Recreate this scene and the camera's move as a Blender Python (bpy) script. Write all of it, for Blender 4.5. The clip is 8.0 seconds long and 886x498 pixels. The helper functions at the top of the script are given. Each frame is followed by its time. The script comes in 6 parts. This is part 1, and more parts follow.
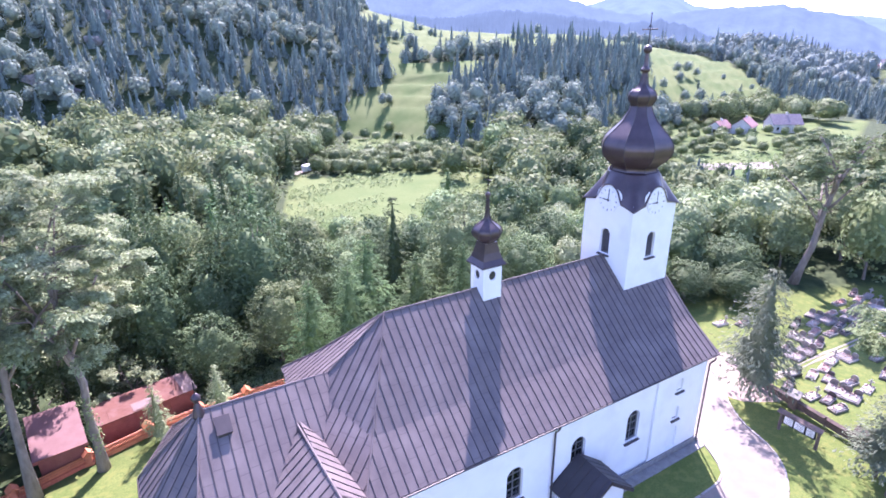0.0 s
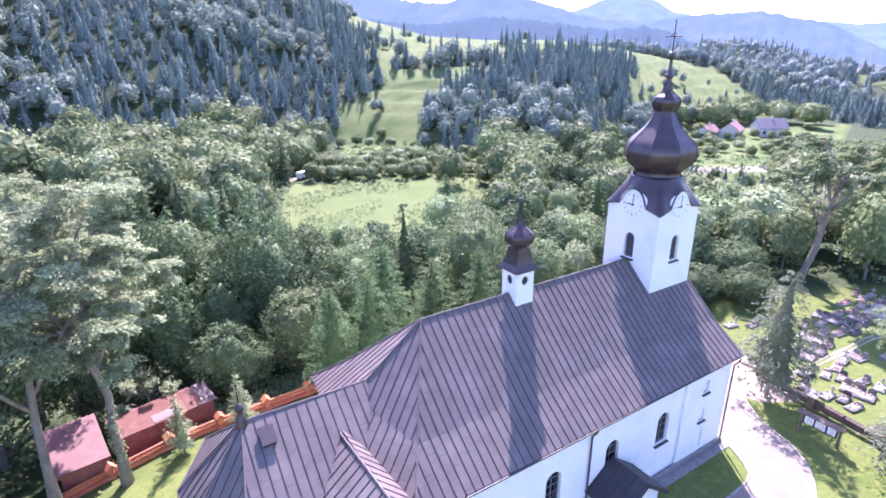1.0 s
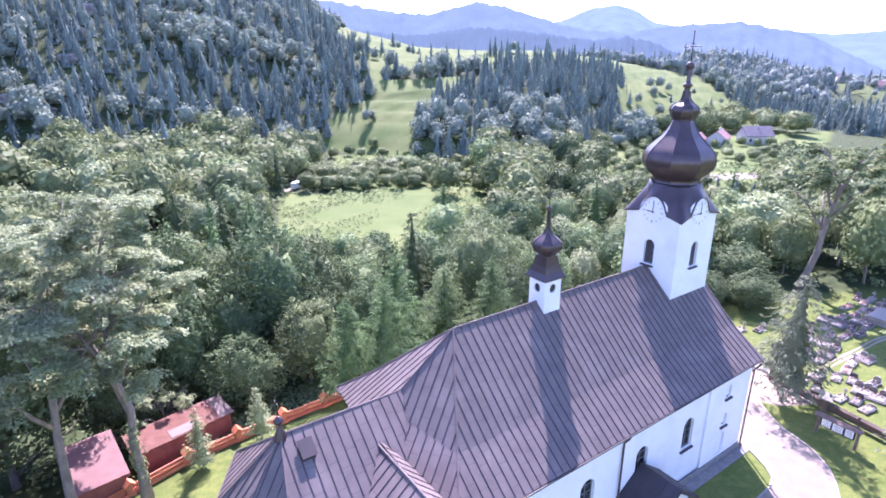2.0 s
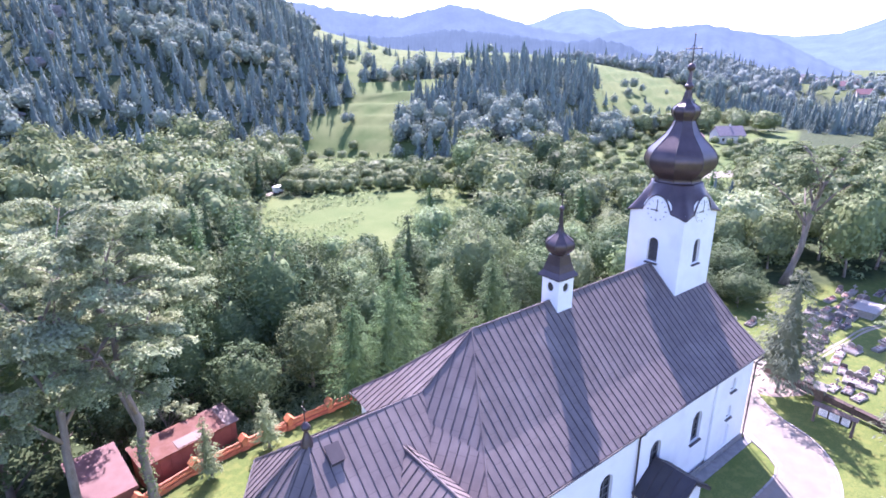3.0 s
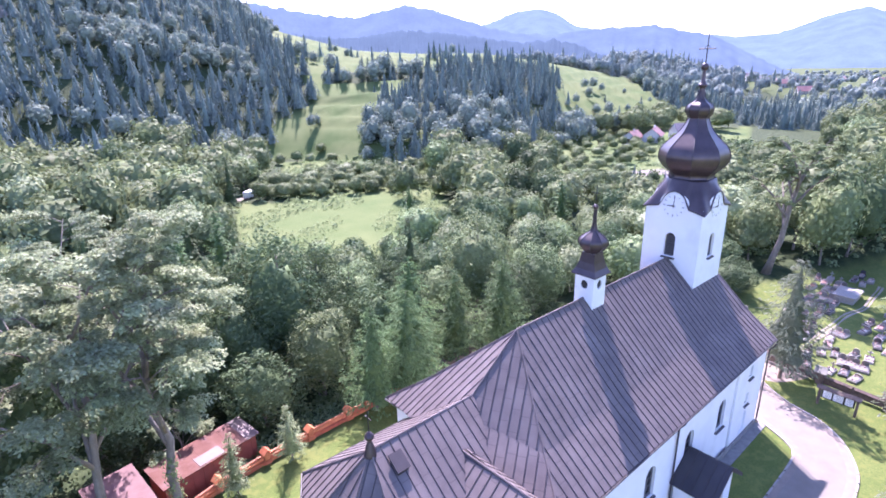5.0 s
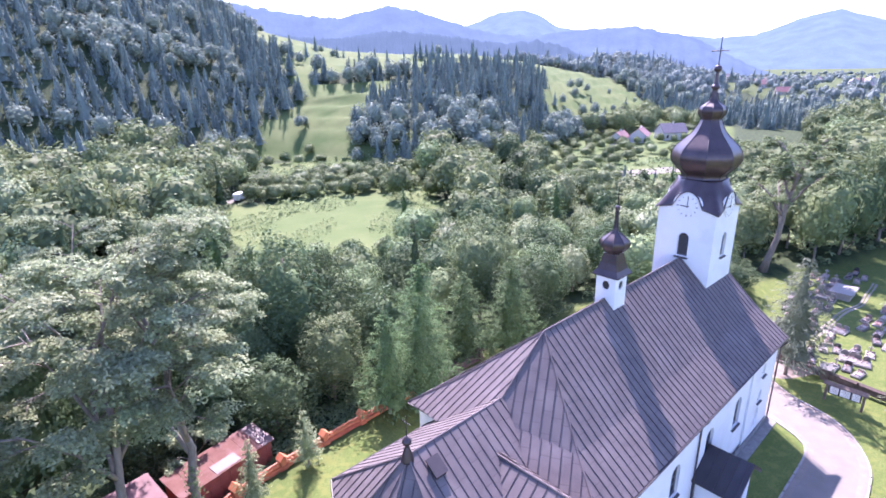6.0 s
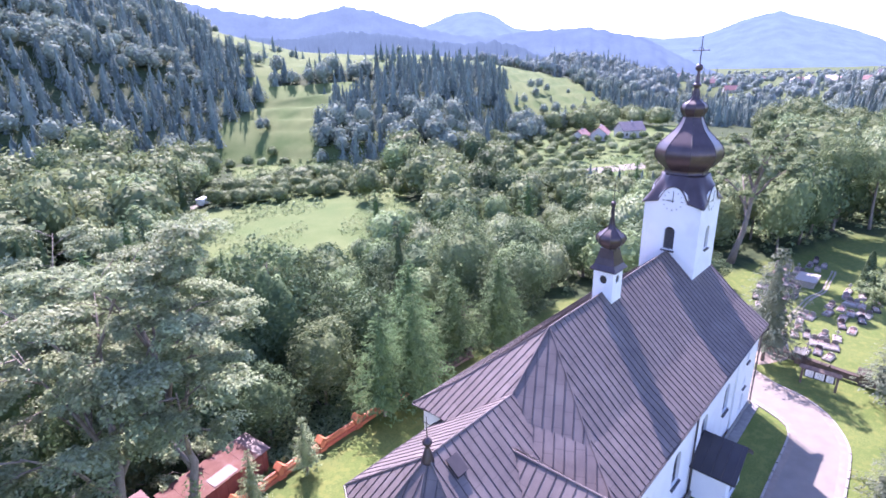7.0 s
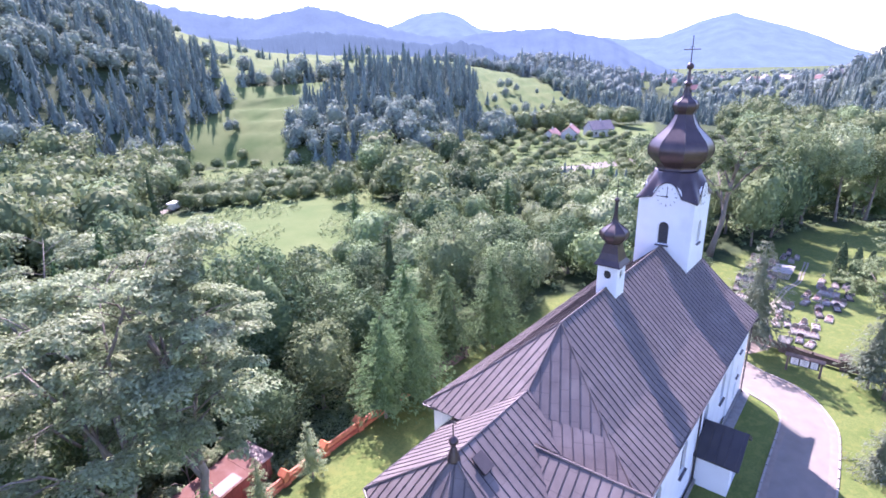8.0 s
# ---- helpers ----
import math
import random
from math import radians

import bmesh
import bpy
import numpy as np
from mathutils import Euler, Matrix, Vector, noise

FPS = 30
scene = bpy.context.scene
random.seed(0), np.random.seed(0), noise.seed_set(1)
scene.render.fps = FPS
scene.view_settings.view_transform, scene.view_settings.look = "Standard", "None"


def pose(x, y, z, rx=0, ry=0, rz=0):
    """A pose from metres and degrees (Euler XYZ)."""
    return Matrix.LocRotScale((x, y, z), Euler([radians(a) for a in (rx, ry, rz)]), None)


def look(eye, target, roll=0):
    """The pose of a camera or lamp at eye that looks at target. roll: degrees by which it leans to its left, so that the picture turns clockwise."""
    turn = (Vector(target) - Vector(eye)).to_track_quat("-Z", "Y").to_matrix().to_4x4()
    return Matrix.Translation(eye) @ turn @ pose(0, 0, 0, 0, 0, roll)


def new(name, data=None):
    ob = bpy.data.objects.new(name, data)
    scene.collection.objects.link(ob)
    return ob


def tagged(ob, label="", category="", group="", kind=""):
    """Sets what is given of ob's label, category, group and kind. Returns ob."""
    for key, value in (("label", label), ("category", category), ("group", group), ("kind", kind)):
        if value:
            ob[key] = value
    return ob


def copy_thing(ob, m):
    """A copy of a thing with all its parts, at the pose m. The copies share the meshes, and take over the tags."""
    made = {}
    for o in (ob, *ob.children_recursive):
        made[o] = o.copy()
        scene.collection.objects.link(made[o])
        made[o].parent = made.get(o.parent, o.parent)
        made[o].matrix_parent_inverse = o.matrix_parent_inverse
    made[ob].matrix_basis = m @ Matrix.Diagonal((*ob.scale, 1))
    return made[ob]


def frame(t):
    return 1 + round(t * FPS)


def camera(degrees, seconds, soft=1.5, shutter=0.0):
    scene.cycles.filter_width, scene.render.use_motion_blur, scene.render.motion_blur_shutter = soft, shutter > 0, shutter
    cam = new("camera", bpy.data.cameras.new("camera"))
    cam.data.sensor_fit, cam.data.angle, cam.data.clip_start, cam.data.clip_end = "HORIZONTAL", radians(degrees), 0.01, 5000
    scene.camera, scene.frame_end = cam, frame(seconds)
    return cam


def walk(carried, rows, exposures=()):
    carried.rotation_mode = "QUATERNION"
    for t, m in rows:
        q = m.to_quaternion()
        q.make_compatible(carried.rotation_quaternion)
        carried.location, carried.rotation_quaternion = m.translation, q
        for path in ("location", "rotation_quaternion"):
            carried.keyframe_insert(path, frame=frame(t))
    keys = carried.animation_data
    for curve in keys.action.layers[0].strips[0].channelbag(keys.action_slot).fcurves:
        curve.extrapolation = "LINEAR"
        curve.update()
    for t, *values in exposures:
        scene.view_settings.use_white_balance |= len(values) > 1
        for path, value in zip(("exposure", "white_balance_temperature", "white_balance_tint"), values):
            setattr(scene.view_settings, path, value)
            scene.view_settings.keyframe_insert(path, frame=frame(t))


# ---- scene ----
cam = camera(79.2, 8.0, 1.7)
PATH = [
    (0, (-37.788, -31.115, 34.166), (-36.834, -29.504, 33.462), -0.5),
    (0.5, (-39.319, -30.196, 34.205), (-38.341, -28.597, 33.508), -0.6),
    (1, (-40.785, -29.322, 34.251), (-39.785, -27.732, 33.566), -0.6),
    (1.5, (-42.181, -28.459, 34.286), (-41.152, -26.878, 33.621), -0.6),
    (1.7, (-42.7, -28.142, 34.291), (-41.662, -26.564, 33.634), -0.7),
    (2.8, (-45.351, -26.471, 34.337), (-44.258, -24.927, 33.689), -0.8),
    (3, (-45.856, -26.149, 34.351), (-44.736, -24.623, 33.703), -0.9),
    (3.5, (-47.044, -25.209, 34.377), (-45.88, -23.717, 33.73), -1.0),
    (4, (-48.115, -24.286, 34.404), (-46.917, -22.821, 33.757), -1.1),
    (4.5, (-49.168, -23.308, 34.435), (-47.94, -21.867, 33.789), -1.1),
    (4.7, (-49.582, -22.944, 34.445), (-48.353, -21.505, 33.798), -1.2),
    (6, (-52.305, -20.24, 34.628), (-51.027, -18.845, 33.981), -1.2),
    (6.5, (-53.341, -19.198, 34.613), (-52.026, -17.837, 33.966), -1.2),
    (7, (-54.449, -18.14, 34.623), (-53.071, -16.843, 33.975), -1.4),
    (7.5, (-55.453, -16.985, 34.604), (-54.02, -15.75, 33.955), -1.5),
    (8, (-56.4, -15.885, 34.564), (-54.947, -14.673, 33.915), -1.5),
]
walk(cam, [(t, look(eye, target, roll)) for t, eye, target, roll in PATH], [(0, 2.0, 5550, 44.8), (8, 1.82, 5550, 44.8)])
# ---------- world, sun ----------
SUN_AZ, SUN_EL = radians(54.5), radians(46.5)
world = bpy.data.worlds.new("sky")
scene.world = world
world.use_nodes = True
wn = world.node_tree.nodes
sky = wn.new("ShaderNodeTexSky")
sky.sky_type = 'NISHITA'
sky.sun_disc = False
sky.sun_elevation = SUN_EL
sky.sun_rotation = radians(90) - SUN_AZ
sky.altitude = 500
sky.air_density, sky.dust_density, sky.ozone_density = 1.2, 1.0, 2.5
wn["Background"].inputs["Strength"].default_value = 0.125
world.node_tree.links.new(sky.outputs[0], wn["Background"].inputs["Color"])
sun = new("sun", bpy.data.lights.new("sun", 'SUN'))
sun.data.energy, sun.data.angle, sun.data.color = 5.0, radians(0.6), (1.0, 0.91, 0.77)
sun.matrix_world = look((60 * math.cos(SUN_AZ), 60 * math.sin(SUN_AZ), 60 * math.tan(SUN_EL)), (0, 0, 0))


# ---------- materials ----------
def material(name, c1, c2, rough=0.7, scale=3.0, fine=40.0, bump=0.2, metal=0.0, dist=0.02, rand=0.0, spec=0.5, leaf=0.0, stretch=None, stain=None):
    """Two colours mixed by noise at two scales, a fine relief, and a tone that differs from object to object."""
    m = bpy.data.materials.new(name)
    m.use_nodes = True
    t = m.node_tree
    n, l = t.nodes, t.links
    p = n["Principled BSDF"]
    geo = n.new("ShaderNodeNewGeometry")
    vec = geo.outputs["Position"]
    if stretch:
        mp = n.new("ShaderNodeMapping")
        mp.inputs["Scale"].default_value = stretch
        l.new(vec, mp.inputs["Vector"])
        vec = mp.outputs[0]

    def tex(s, d=4.0):
        x = n.new("ShaderNodeTexNoise")
        x.inputs["Scale"].default_value, x.inputs["Detail"].default_value = s, d
        l.new(vec, x.inputs["Vector"])
        return x

    big, small = tex(scale), tex(fine, 3.0)
    add = n.new("ShaderNodeMath")
    add.operation = 'MULTIPLY_ADD'
    l.new(small.outputs["Fac"], add.inputs[0])
    add.inputs[1].default_value = 0.45
    l.new(big.outputs["Fac"], add.inputs[2])
    ramp = n.new("ShaderNodeMapRange")
    ramp.inputs["From Min"].default_value, ramp.inputs["From Max"].default_value = 0.45, 1.0
    l.new(add.outputs[0], ramp.inputs["Value"])
    mix = n.new("ShaderNodeMix")
    mix.data_type = 'RGBA'
    mix.inputs[6].default_value, mix.inputs[7].default_value = (*c1, 1), (*c2, 1)
    l.new(ramp.outputs[0], mix.inputs[0])
    col = mix.outputs[2]
    if stain:
        st = tex(stain[1], 6.0)
        sr = n.new("ShaderNodeMapRange")
        sr.inputs["From Min"].default_value, sr.inputs["From Max"].default_value = 0.5, 0.75
        l.new(st.outputs["Fac"], sr.inputs["Value"])
        sm = n.new("ShaderNodeMix")
        sm.data_type = 'RGBA'
        l.new(sr.outputs[0], sm.inputs[0])
        l.new(col, sm.inputs[6])
        sm.inputs[7].default_value = (*stain[0], 1)
        col = sm.outputs[2]
    if rand:
        info = n.new("ShaderNodeObjectInfo")
        hsv = n.new("ShaderNodeHueSaturation")
        for sock, lo, hi in (("Value", 1 - rand, 1 + rand), ("Hue", 0.5 - rand * 0.06, 0.5 + rand * 0.06)):
            r = n.new("ShaderNodeMapRange")
            r.inputs["To Min"].default_value, r.inputs["To Max"].default_value = lo, hi
            l.new(info.outputs["Random"], r.inputs["Value"])
            l.new(r.outputs[0], hsv.inputs[sock])
        l.new(col, hsv.inputs["Color"])
        col = hsv.outputs[0]
    if leaf:
        tone, each = n.new("ShaderNodeHueSaturation"), n.new("ShaderNodeMapRange")
        each.inputs["To Min"].default_value, each.inputs["To Max"].default_value = 0.72, 1.30
        l.new(geo.outputs["Random Per Island"], each.inputs["Value"])
        l.new(each.outputs[0], tone.inputs["Value"])
        l.new(col, tone.inputs["Color"])
        col = tone.outputs[0]
    l.new(col, p.inputs["Base Color"])
    p.inputs["Roughness"].default_value, p.inputs["Metallic"].default_value = rough, metal
    p.inputs["Specular IOR Level"].default_value = spec
    if bump:
        b = n.new("ShaderNodeBump")
        b.inputs["Strength"].default_value, b.inputs["Distance"].default_value = bump, dist
        l.new(add.outputs[0], b.inputs["Height"])
        l.new(b.outputs[0], p.inputs["Normal"])
    if leaf:
        tr = n.new("ShaderNodeBsdfTranslucent")
        l.new(col, tr.inputs["Color"])
        ms = n.new("ShaderNodeMixShader")
        ms.inputs[0].default_value = leaf
        l.new(p.outputs[0], ms.inputs[1])
        l.new(tr.outputs[0], ms.inputs[2])
        l.new(ms.outputs[0], n["Material Output"].inputs["Surface"])
    return m


plaster = material("white_plaster", (0.80, 0.80, 0.79), (0.86, 0.86, 0.85), 0.85, 0.6, 30, 0.15, stain=((0.76, 0.755, 0.745), 0.5))
plinth_stone = material("grey_plinth", (0.17, 0.16, 0.15), (0.27, 0.26, 0.245), 0.85, 2, 30, 0.4)
roof_metal = material("brown_sheet_metal", (0.124, 0.104, 0.101), (0.176, 0.147, 0.140), 0.62, 0.9, 14, 0.2, 0.0, 0.012, rand=0.035, spec=0.16, stain=((0.200, 0.170, 0.160), 0.35))
seam_metal = material("dark_seam", (0.040, 0.032, 0.034), (0.064, 0.052, 0.053), 0.5, 2, 20, 0.1)
dome_metal = material("brown_dome_metal", (0.055, 0.038, 0.042), (0.092, 0.066, 0.068), 0.32, 1.2, 10, 0.12, 0.35, rand=0.08, spec=0.6)
porch_metal = material("black_sheet_metal", (0.035, 0.032, 0.038), (0.06, 0.055, 0.06), 0.55, 0.9, 14, 0.2, 0.2, rand=0.04)
iron = material("dark_iron", (0.025, 0.023, 0.024), (0.05, 0.045, 0.045), 0.5, 5, 40, 0.2, 0.6)
clock_white = material("clock_enamel", (0.78, 0.78, 0.77), (0.84, 0.84, 0.83), 0.5, 3, 40, 0.05)
clock_black = material("clock_black", (0.02, 0.02, 0.02), (0.04, 0.04, 0.04), 0.5, 3, 40, 0.0)
louvre_wood = material("louvre_wood", (0.05, 0.045, 0.045), (0.10, 0.09, 0.085), 0.7, 4, 40, 0.2)
frame_grey = material("window_frame_paint", (0.13, 0.13, 0.135), (0.20, 0.20, 0.205), 0.6, 4, 40, 0.1)
glass_dark = material("window_glass", (0.02, 0.022, 0.028), (0.035, 0.036, 0.042), 0.08, 2, 20, 0.02)
glass_dark.node_tree.nodes["Principled BSDF"].inputs["Transmission Weight"].default_value = 0.6
paving = material("pale_paving", (0.170, 0.148, 0.125), (0.220, 0.194, 0.165), 0.9, 0.8, 18, 0.35, stain=((0.21, 0.178, 0.148), 0.5))
kerb_stone = material("kerb_stone", (0.26, 0.235, 0.21), (0.34, 0.31, 0.28), 0.85, 2, 25, 0.3)
fence_orange = material("orange_fence_paint", (0.42, 0.115, 0.050), (0.55, 0.19, 0.095), 0.65, 3, 30, 0.25, rand=0.12)
fence_brown = material("brown_fence_wood", (0.085, 0.058, 0.048), (0.17, 0.125, 0.105), 0.8, 3, 30, 0.35, rand=0.2)
shed_red = material("red_shed_paint", (0.19, 0.055, 0.042), (0.26, 0.088, 0.066), 0.6, 2, 20, 0.2, rand=0.06)
shed_roof = material("faded_red_sheet", (0.125, 0.052, 0.038), (0.180, 0.088, 0.066), 0.75, 1.2, 14, 0.2, spec=0.15, stain=((0.20, 0.115, 0.10), 0.8))
shed_patch = material("pale_sheet", (0.135, 0.080, 0.068), (0.175, 0.110, 0.096), 0.6, 2, 14, 0.2)
hut_roof = material("brown_felt_roof", (0.15, 0.068, 0.062), (0.20, 0.10, 0.095), 0.7, 1.2, 14, 0.25)
granite_grey = material("grey_granite", (0.15, 0.136, 0.12), (0.27, 0.245, 0.215), 0.35, 5, 60, 0.1, rand=0.35)
granite_pale = material("pale_stone", (0.27, 0.248, 0.215), (0.38, 0.35, 0.31), 0.5, 4, 60, 0.15, rand=0.12)
granite_dark = material("dark_granite", (0.05, 0.048, 0.05), (0.11, 0.10, 0.10), 0.2, 5, 60, 0.05, rand=0.3)
granite_red = material("red_granite", (0.22, 0.12, 0.10), (0.34, 0.20, 0.17), 0.3, 5, 60, 0.08, rand=0.25)
flower_mix = material("flowers", (0.30, 0.10, 0.10), (0.55, 0.50, 0.42), 0.7, 9, 50, 0.2, rand=0.4)
paper = material("paper_sheet", (0.72, 0.72, 0.70), (0.82, 0.82, 0.80), 0.8, 3, 30, 0.05)
ink = material("print_grey", (0.28, 0.27, 0.27), (0.42, 0.40, 0.40), 0.8, 3, 30, 0.0)
bark = material("bark", (0.130, 0.108, 0.086), (0.265, 0.228, 0.188), 0.9, 3, 25, 0.8, dist=0.05, stretch=(1, 1, 0.35))
leaf_green = material("broadleaf_foliage", (0.135, 0.190, 0.084), (0.272, 0.328, 0.158), 0.6, 0.35, 3, 0.0, rand=0.22, leaf=0.26, spec=0.06, dist=0.25)
leaf_pale = material("pale_broadleaf_foliage", (0.205, 0.255, 0.122), (0.352, 0.398, 0.222), 0.55, 0.4, 3, 0.0, rand=0.12, leaf=0.30, spec=0.12)
leaf_dark = material("dark_foliage", (0.068, 0.105, 0.050), (0.142, 0.192, 0.088), 0.6, 0.3, 3, 0.0, rand=0.15, leaf=0.2, spec=0.06, dist=0.25)
needle_green = material("needle_foliage", (0.082, 0.148, 0.062), (0.188, 0.278, 0.112), 0.6, 0.5, 4, 0.0, rand=0.15, leaf=0.32, spec=0.08)
needle_pale = material("pale_needle_foliage", (0.125, 0.155, 0.100), (0.230, 0.262, 0.175), 0.6, 0.5, 4, 0.0, rand=0.1, leaf=0.32, spec=0.08)
# hill and far woods: distance haze put into the base colours, bluer and lighter
hazy_hill_leaf = material("hazy_hill_foliage", (0.165, 0.212, 0.172), (0.285, 0.338, 0.262), 0.7, 0.09, 0.9, 0.0, leaf=0.24, spec=0.04, dist=0.6)
hazy_hill_needle = material("hazy_spruce_foliage", (0.128, 0.178, 0.162), (0.215, 0.272, 0.236), 0.7, 0.09, 0.9, 0.0, leaf=0.22, spec=0.04, dist=0.5)
hazy_far_leaf = material("hazy_far_foliage", (0.185, 0.230, 0.210), (0.290, 0.335, 0.290), 0.8, 0.04, 0.5, 0.0, leaf=0.24, spec=0.02)
rock = material("grey_rock", (0.16, 0.15, 0.14), (0.28, 0.265, 0.245), 0.9, 0.3, 3, 0.8, dist=0.3)
house_wall = material("house_plaster", (0.55, 0.53, 0.50), (0.68, 0.66, 0.63), 0.8, 1, 10, 0.1, rand=0.15)
house_red = material("red_tile_roof", (0.22, 0.11, 0.10), (0.30, 0.16, 0.15), 0.7, 1, 10, 0.2, rand=0.2)
house_dark = material("dark_tile_roof", (0.12, 0.10, 0.11), (0.2, 0.17, 0.18), 0.6, 1, 10, 0.2, rand=0.2)


def cross_joints(m, step, depth):
    """Adds the folded cross joints of sheets laid in courses, staggered from strip to strip."""
    n, l = m.node_tree.nodes, m.node_tree.links
    p = n["Principled BSDF"]
    geo, info, sep = n.new("ShaderNodeNewGeometry"), n.new("ShaderNodeObjectInfo"), n.new("ShaderNodeSeparateXYZ")
    l.new(geo.outputs["Position"], sep.inputs[0])

    def calc(op, a, b):
        x = n.new("ShaderNodeMath")
        x.operation = op
        for i, v in enumerate((a, b)):
            if isinstance(v, float):
                x.inputs[i].default_value = v
            else:
                l.new(v, x.inputs[i])
        return x.outputs[0]

    course = calc('FRACT', calc('ADD', calc('MULTIPLY', sep.outputs["Z"], 1 / step), calc('MULTIPLY', info.outputs["Random"], 7.0)), 0.0)
    joint = calc('LESS_THAN', course, depth)
    old = p.inputs["Base Color"].links[0].from_socket
    mix = n.new("ShaderNodeMix")
    mix.data_type = 'RGBA'
    l.new(calc('MULTIPLY', joint, 0.28), mix.inputs[0])
    l.new(old, mix.inputs[6])
    mix.inputs[7].default_value = (0.07, 0.055, 0.055, 1)
    l.new(mix.outputs[2], p.inputs["Base Color"])
    b = n.new("ShaderNodeBump")
    b.inputs["Strength"].default_value, b.inputs["Distance"].default_value = 0.2, 0.02
    l.new(calc('MINIMUM', calc('MULTIPLY', course, 9.0), 1.0), b.inputs["Height"])
    l.new(p.inputs["Normal"].links[0].from_socket, b.inputs["Normal"])
    l.new(b.outputs[0], p.inputs["Normal"])


cross_joints(roof_metal, 0.95, 0.045)


def ground_material():
    """Grass, hay meadow, forest floor and trodden earth, after the cover that each point of the sheet carries."""
    m = bpy.data.materials.new("grassland")
    m.use_nodes = True
    n, l = m.node_tree.nodes, m.node_tree.links
    p = n["Principled BSDF"]
    geo, att = n.new("ShaderNodeNewGeometry"), n.new("ShaderNodeVertexColor")
    att.layer_name = "cover"
    sep = n.new("ShaderNodeSeparateColor")
    l.new(att.outputs["Color"], sep.inputs[0])

    def tex(s, d=5.0):
        x = n.new("ShaderNodeTexNoise")
        x.inputs["Scale"].default_value, x.inputs["Detail"].default_value = s, d
        l.new(geo.outputs["Position"], x.inputs["Vector"])
        return x.outputs["Fac"]

    def mixed(fac, a, b):
        x = n.new("ShaderNodeMix")
        x.data_type = 'RGBA'
        l.new(fac, x.inputs[0])
        for i, c in ((6, a), (7, b)):
            if isinstance(c, tuple):
                x.inputs[i].default_value = (*c, 1)
            else:
                l.new(c, x.inputs[i])
        return x.outputs[2]

    def sharp(v, lo, hi):
        r = n.new("ShaderNodeMapRange")
        r.inputs["From Min"].default_value, r.inputs["From Max"].default_value = lo, hi
        l.new(v, r.inputs["Value"])
        return r.outputs[0]

    patch, fine = sharp(tex(0.25), 0.35, 0.65), sharp(tex(6.0), 0.3, 0.7)
    lawn = mixed(patch, (0.108, 0.150, 0.034), (0.165, 0.192, 0.055))
    lawn = mixed(fine, lawn, (0.082, 0.115, 0.030))
    lawn = mixed(sharp(tex(1.3), 0.5, 0.62), lawn, (0.145, 0.165, 0.045))
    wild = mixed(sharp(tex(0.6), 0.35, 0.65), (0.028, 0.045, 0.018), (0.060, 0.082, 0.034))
    hay = mixed(sharp(tex(0.06), 0.35, 0.65), (0.078, 0.122, 0.034), (0.128, 0.160, 0.056))
    earth = mixed(fine, (0.24, 0.20, 0.16), (0.36, 0.31, 0.26))
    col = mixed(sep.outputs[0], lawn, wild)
    col = mixed(sep.outputs[1], col, hay)
    col = mixed(sep.outputs[2], col, earth)
    l.new(col, p.inputs["Base Color"])
    p.inputs["Roughness"].default_value, p.inputs["Specular IOR Level"].default_value = 0.95, 0.16
    b = n.new("ShaderNodeBump")
    b.inputs["Strength"].default_value, b.inputs["Distance"].default_value = 0.6, 0.08
    l.new(tex(9.0), b.inputs["Height"])
    l.new(b.outputs[0], p.inputs["Normal"])
    return m


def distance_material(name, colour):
    """Far wooded ridges: a plain backdrop, the blue haze put into its glow."""
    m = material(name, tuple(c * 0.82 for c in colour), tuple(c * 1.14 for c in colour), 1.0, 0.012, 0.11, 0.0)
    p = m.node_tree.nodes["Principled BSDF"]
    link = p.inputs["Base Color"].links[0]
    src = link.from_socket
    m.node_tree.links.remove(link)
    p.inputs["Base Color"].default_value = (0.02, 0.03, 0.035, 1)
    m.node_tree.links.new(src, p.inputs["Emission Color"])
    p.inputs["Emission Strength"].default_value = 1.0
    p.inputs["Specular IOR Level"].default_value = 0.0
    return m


# ---------- helpers of this scene ----------
def mesh_of(name, verts, faces, mat, smooth=False):
    me = bpy.data.meshes.new(name)
    me.from_pydata([tuple(v) for v in verts], [], faces)
    me.materials.append(mat)
    if smooth:
        me.shade_smooth()
    me.update()
    return me


def part(name, bm, mat, parent=None, label="", smooth=False):
    """Links a bmesh, or a ready mesh, as one object under its thing."""
    if isinstance(bm, bmesh.types.BMesh):
        bmesh.ops.recalc_face_normals(bm, faces=bm.faces)
        me = bpy.data.meshes.new(name)
        bm.to_mesh(me)
        bm.free()
        me.materials.append(mat)
        if smooth:
            me.shade_smooth()
    else:
        me = bm
    ob = new(name, me)
    if parent is not None:
        ob.parent = parent
    return tagged(ob, label)


def thing(name, label, category, group="", kind="", at=None):
    ob = tagged(new(name), label, category, group, kind)
    ob.empty_display_size = 0.2
    if at is not None:
        ob.matrix_basis = at
    return ob


def add_box(bm, lo, hi, bevel=0.0, m=None):
    c = [(a + b) / 2 for a, b in zip(lo, hi)]
    s = [abs(b - a) for a, b in zip(lo, hi)]
    mat = Matrix.Translation(c) @ Matrix.Diagonal((*s, 1))
    r = bmesh.ops.create_cube(bm, size=1, matrix=(m @ mat) if m is not None else mat)
    if bevel:
        es = {e for v in r["verts"] for e in v.link_edges}
        bmesh.ops.bevel(bm, geom=list(es), offset=bevel, segments=1, affect='EDGES')
    return r["verts"]


def box(lo, hi, bevel=0.0, m=None):
    bm = bmesh.new()
    add_box(bm, lo, hi, bevel, m)
    return bm


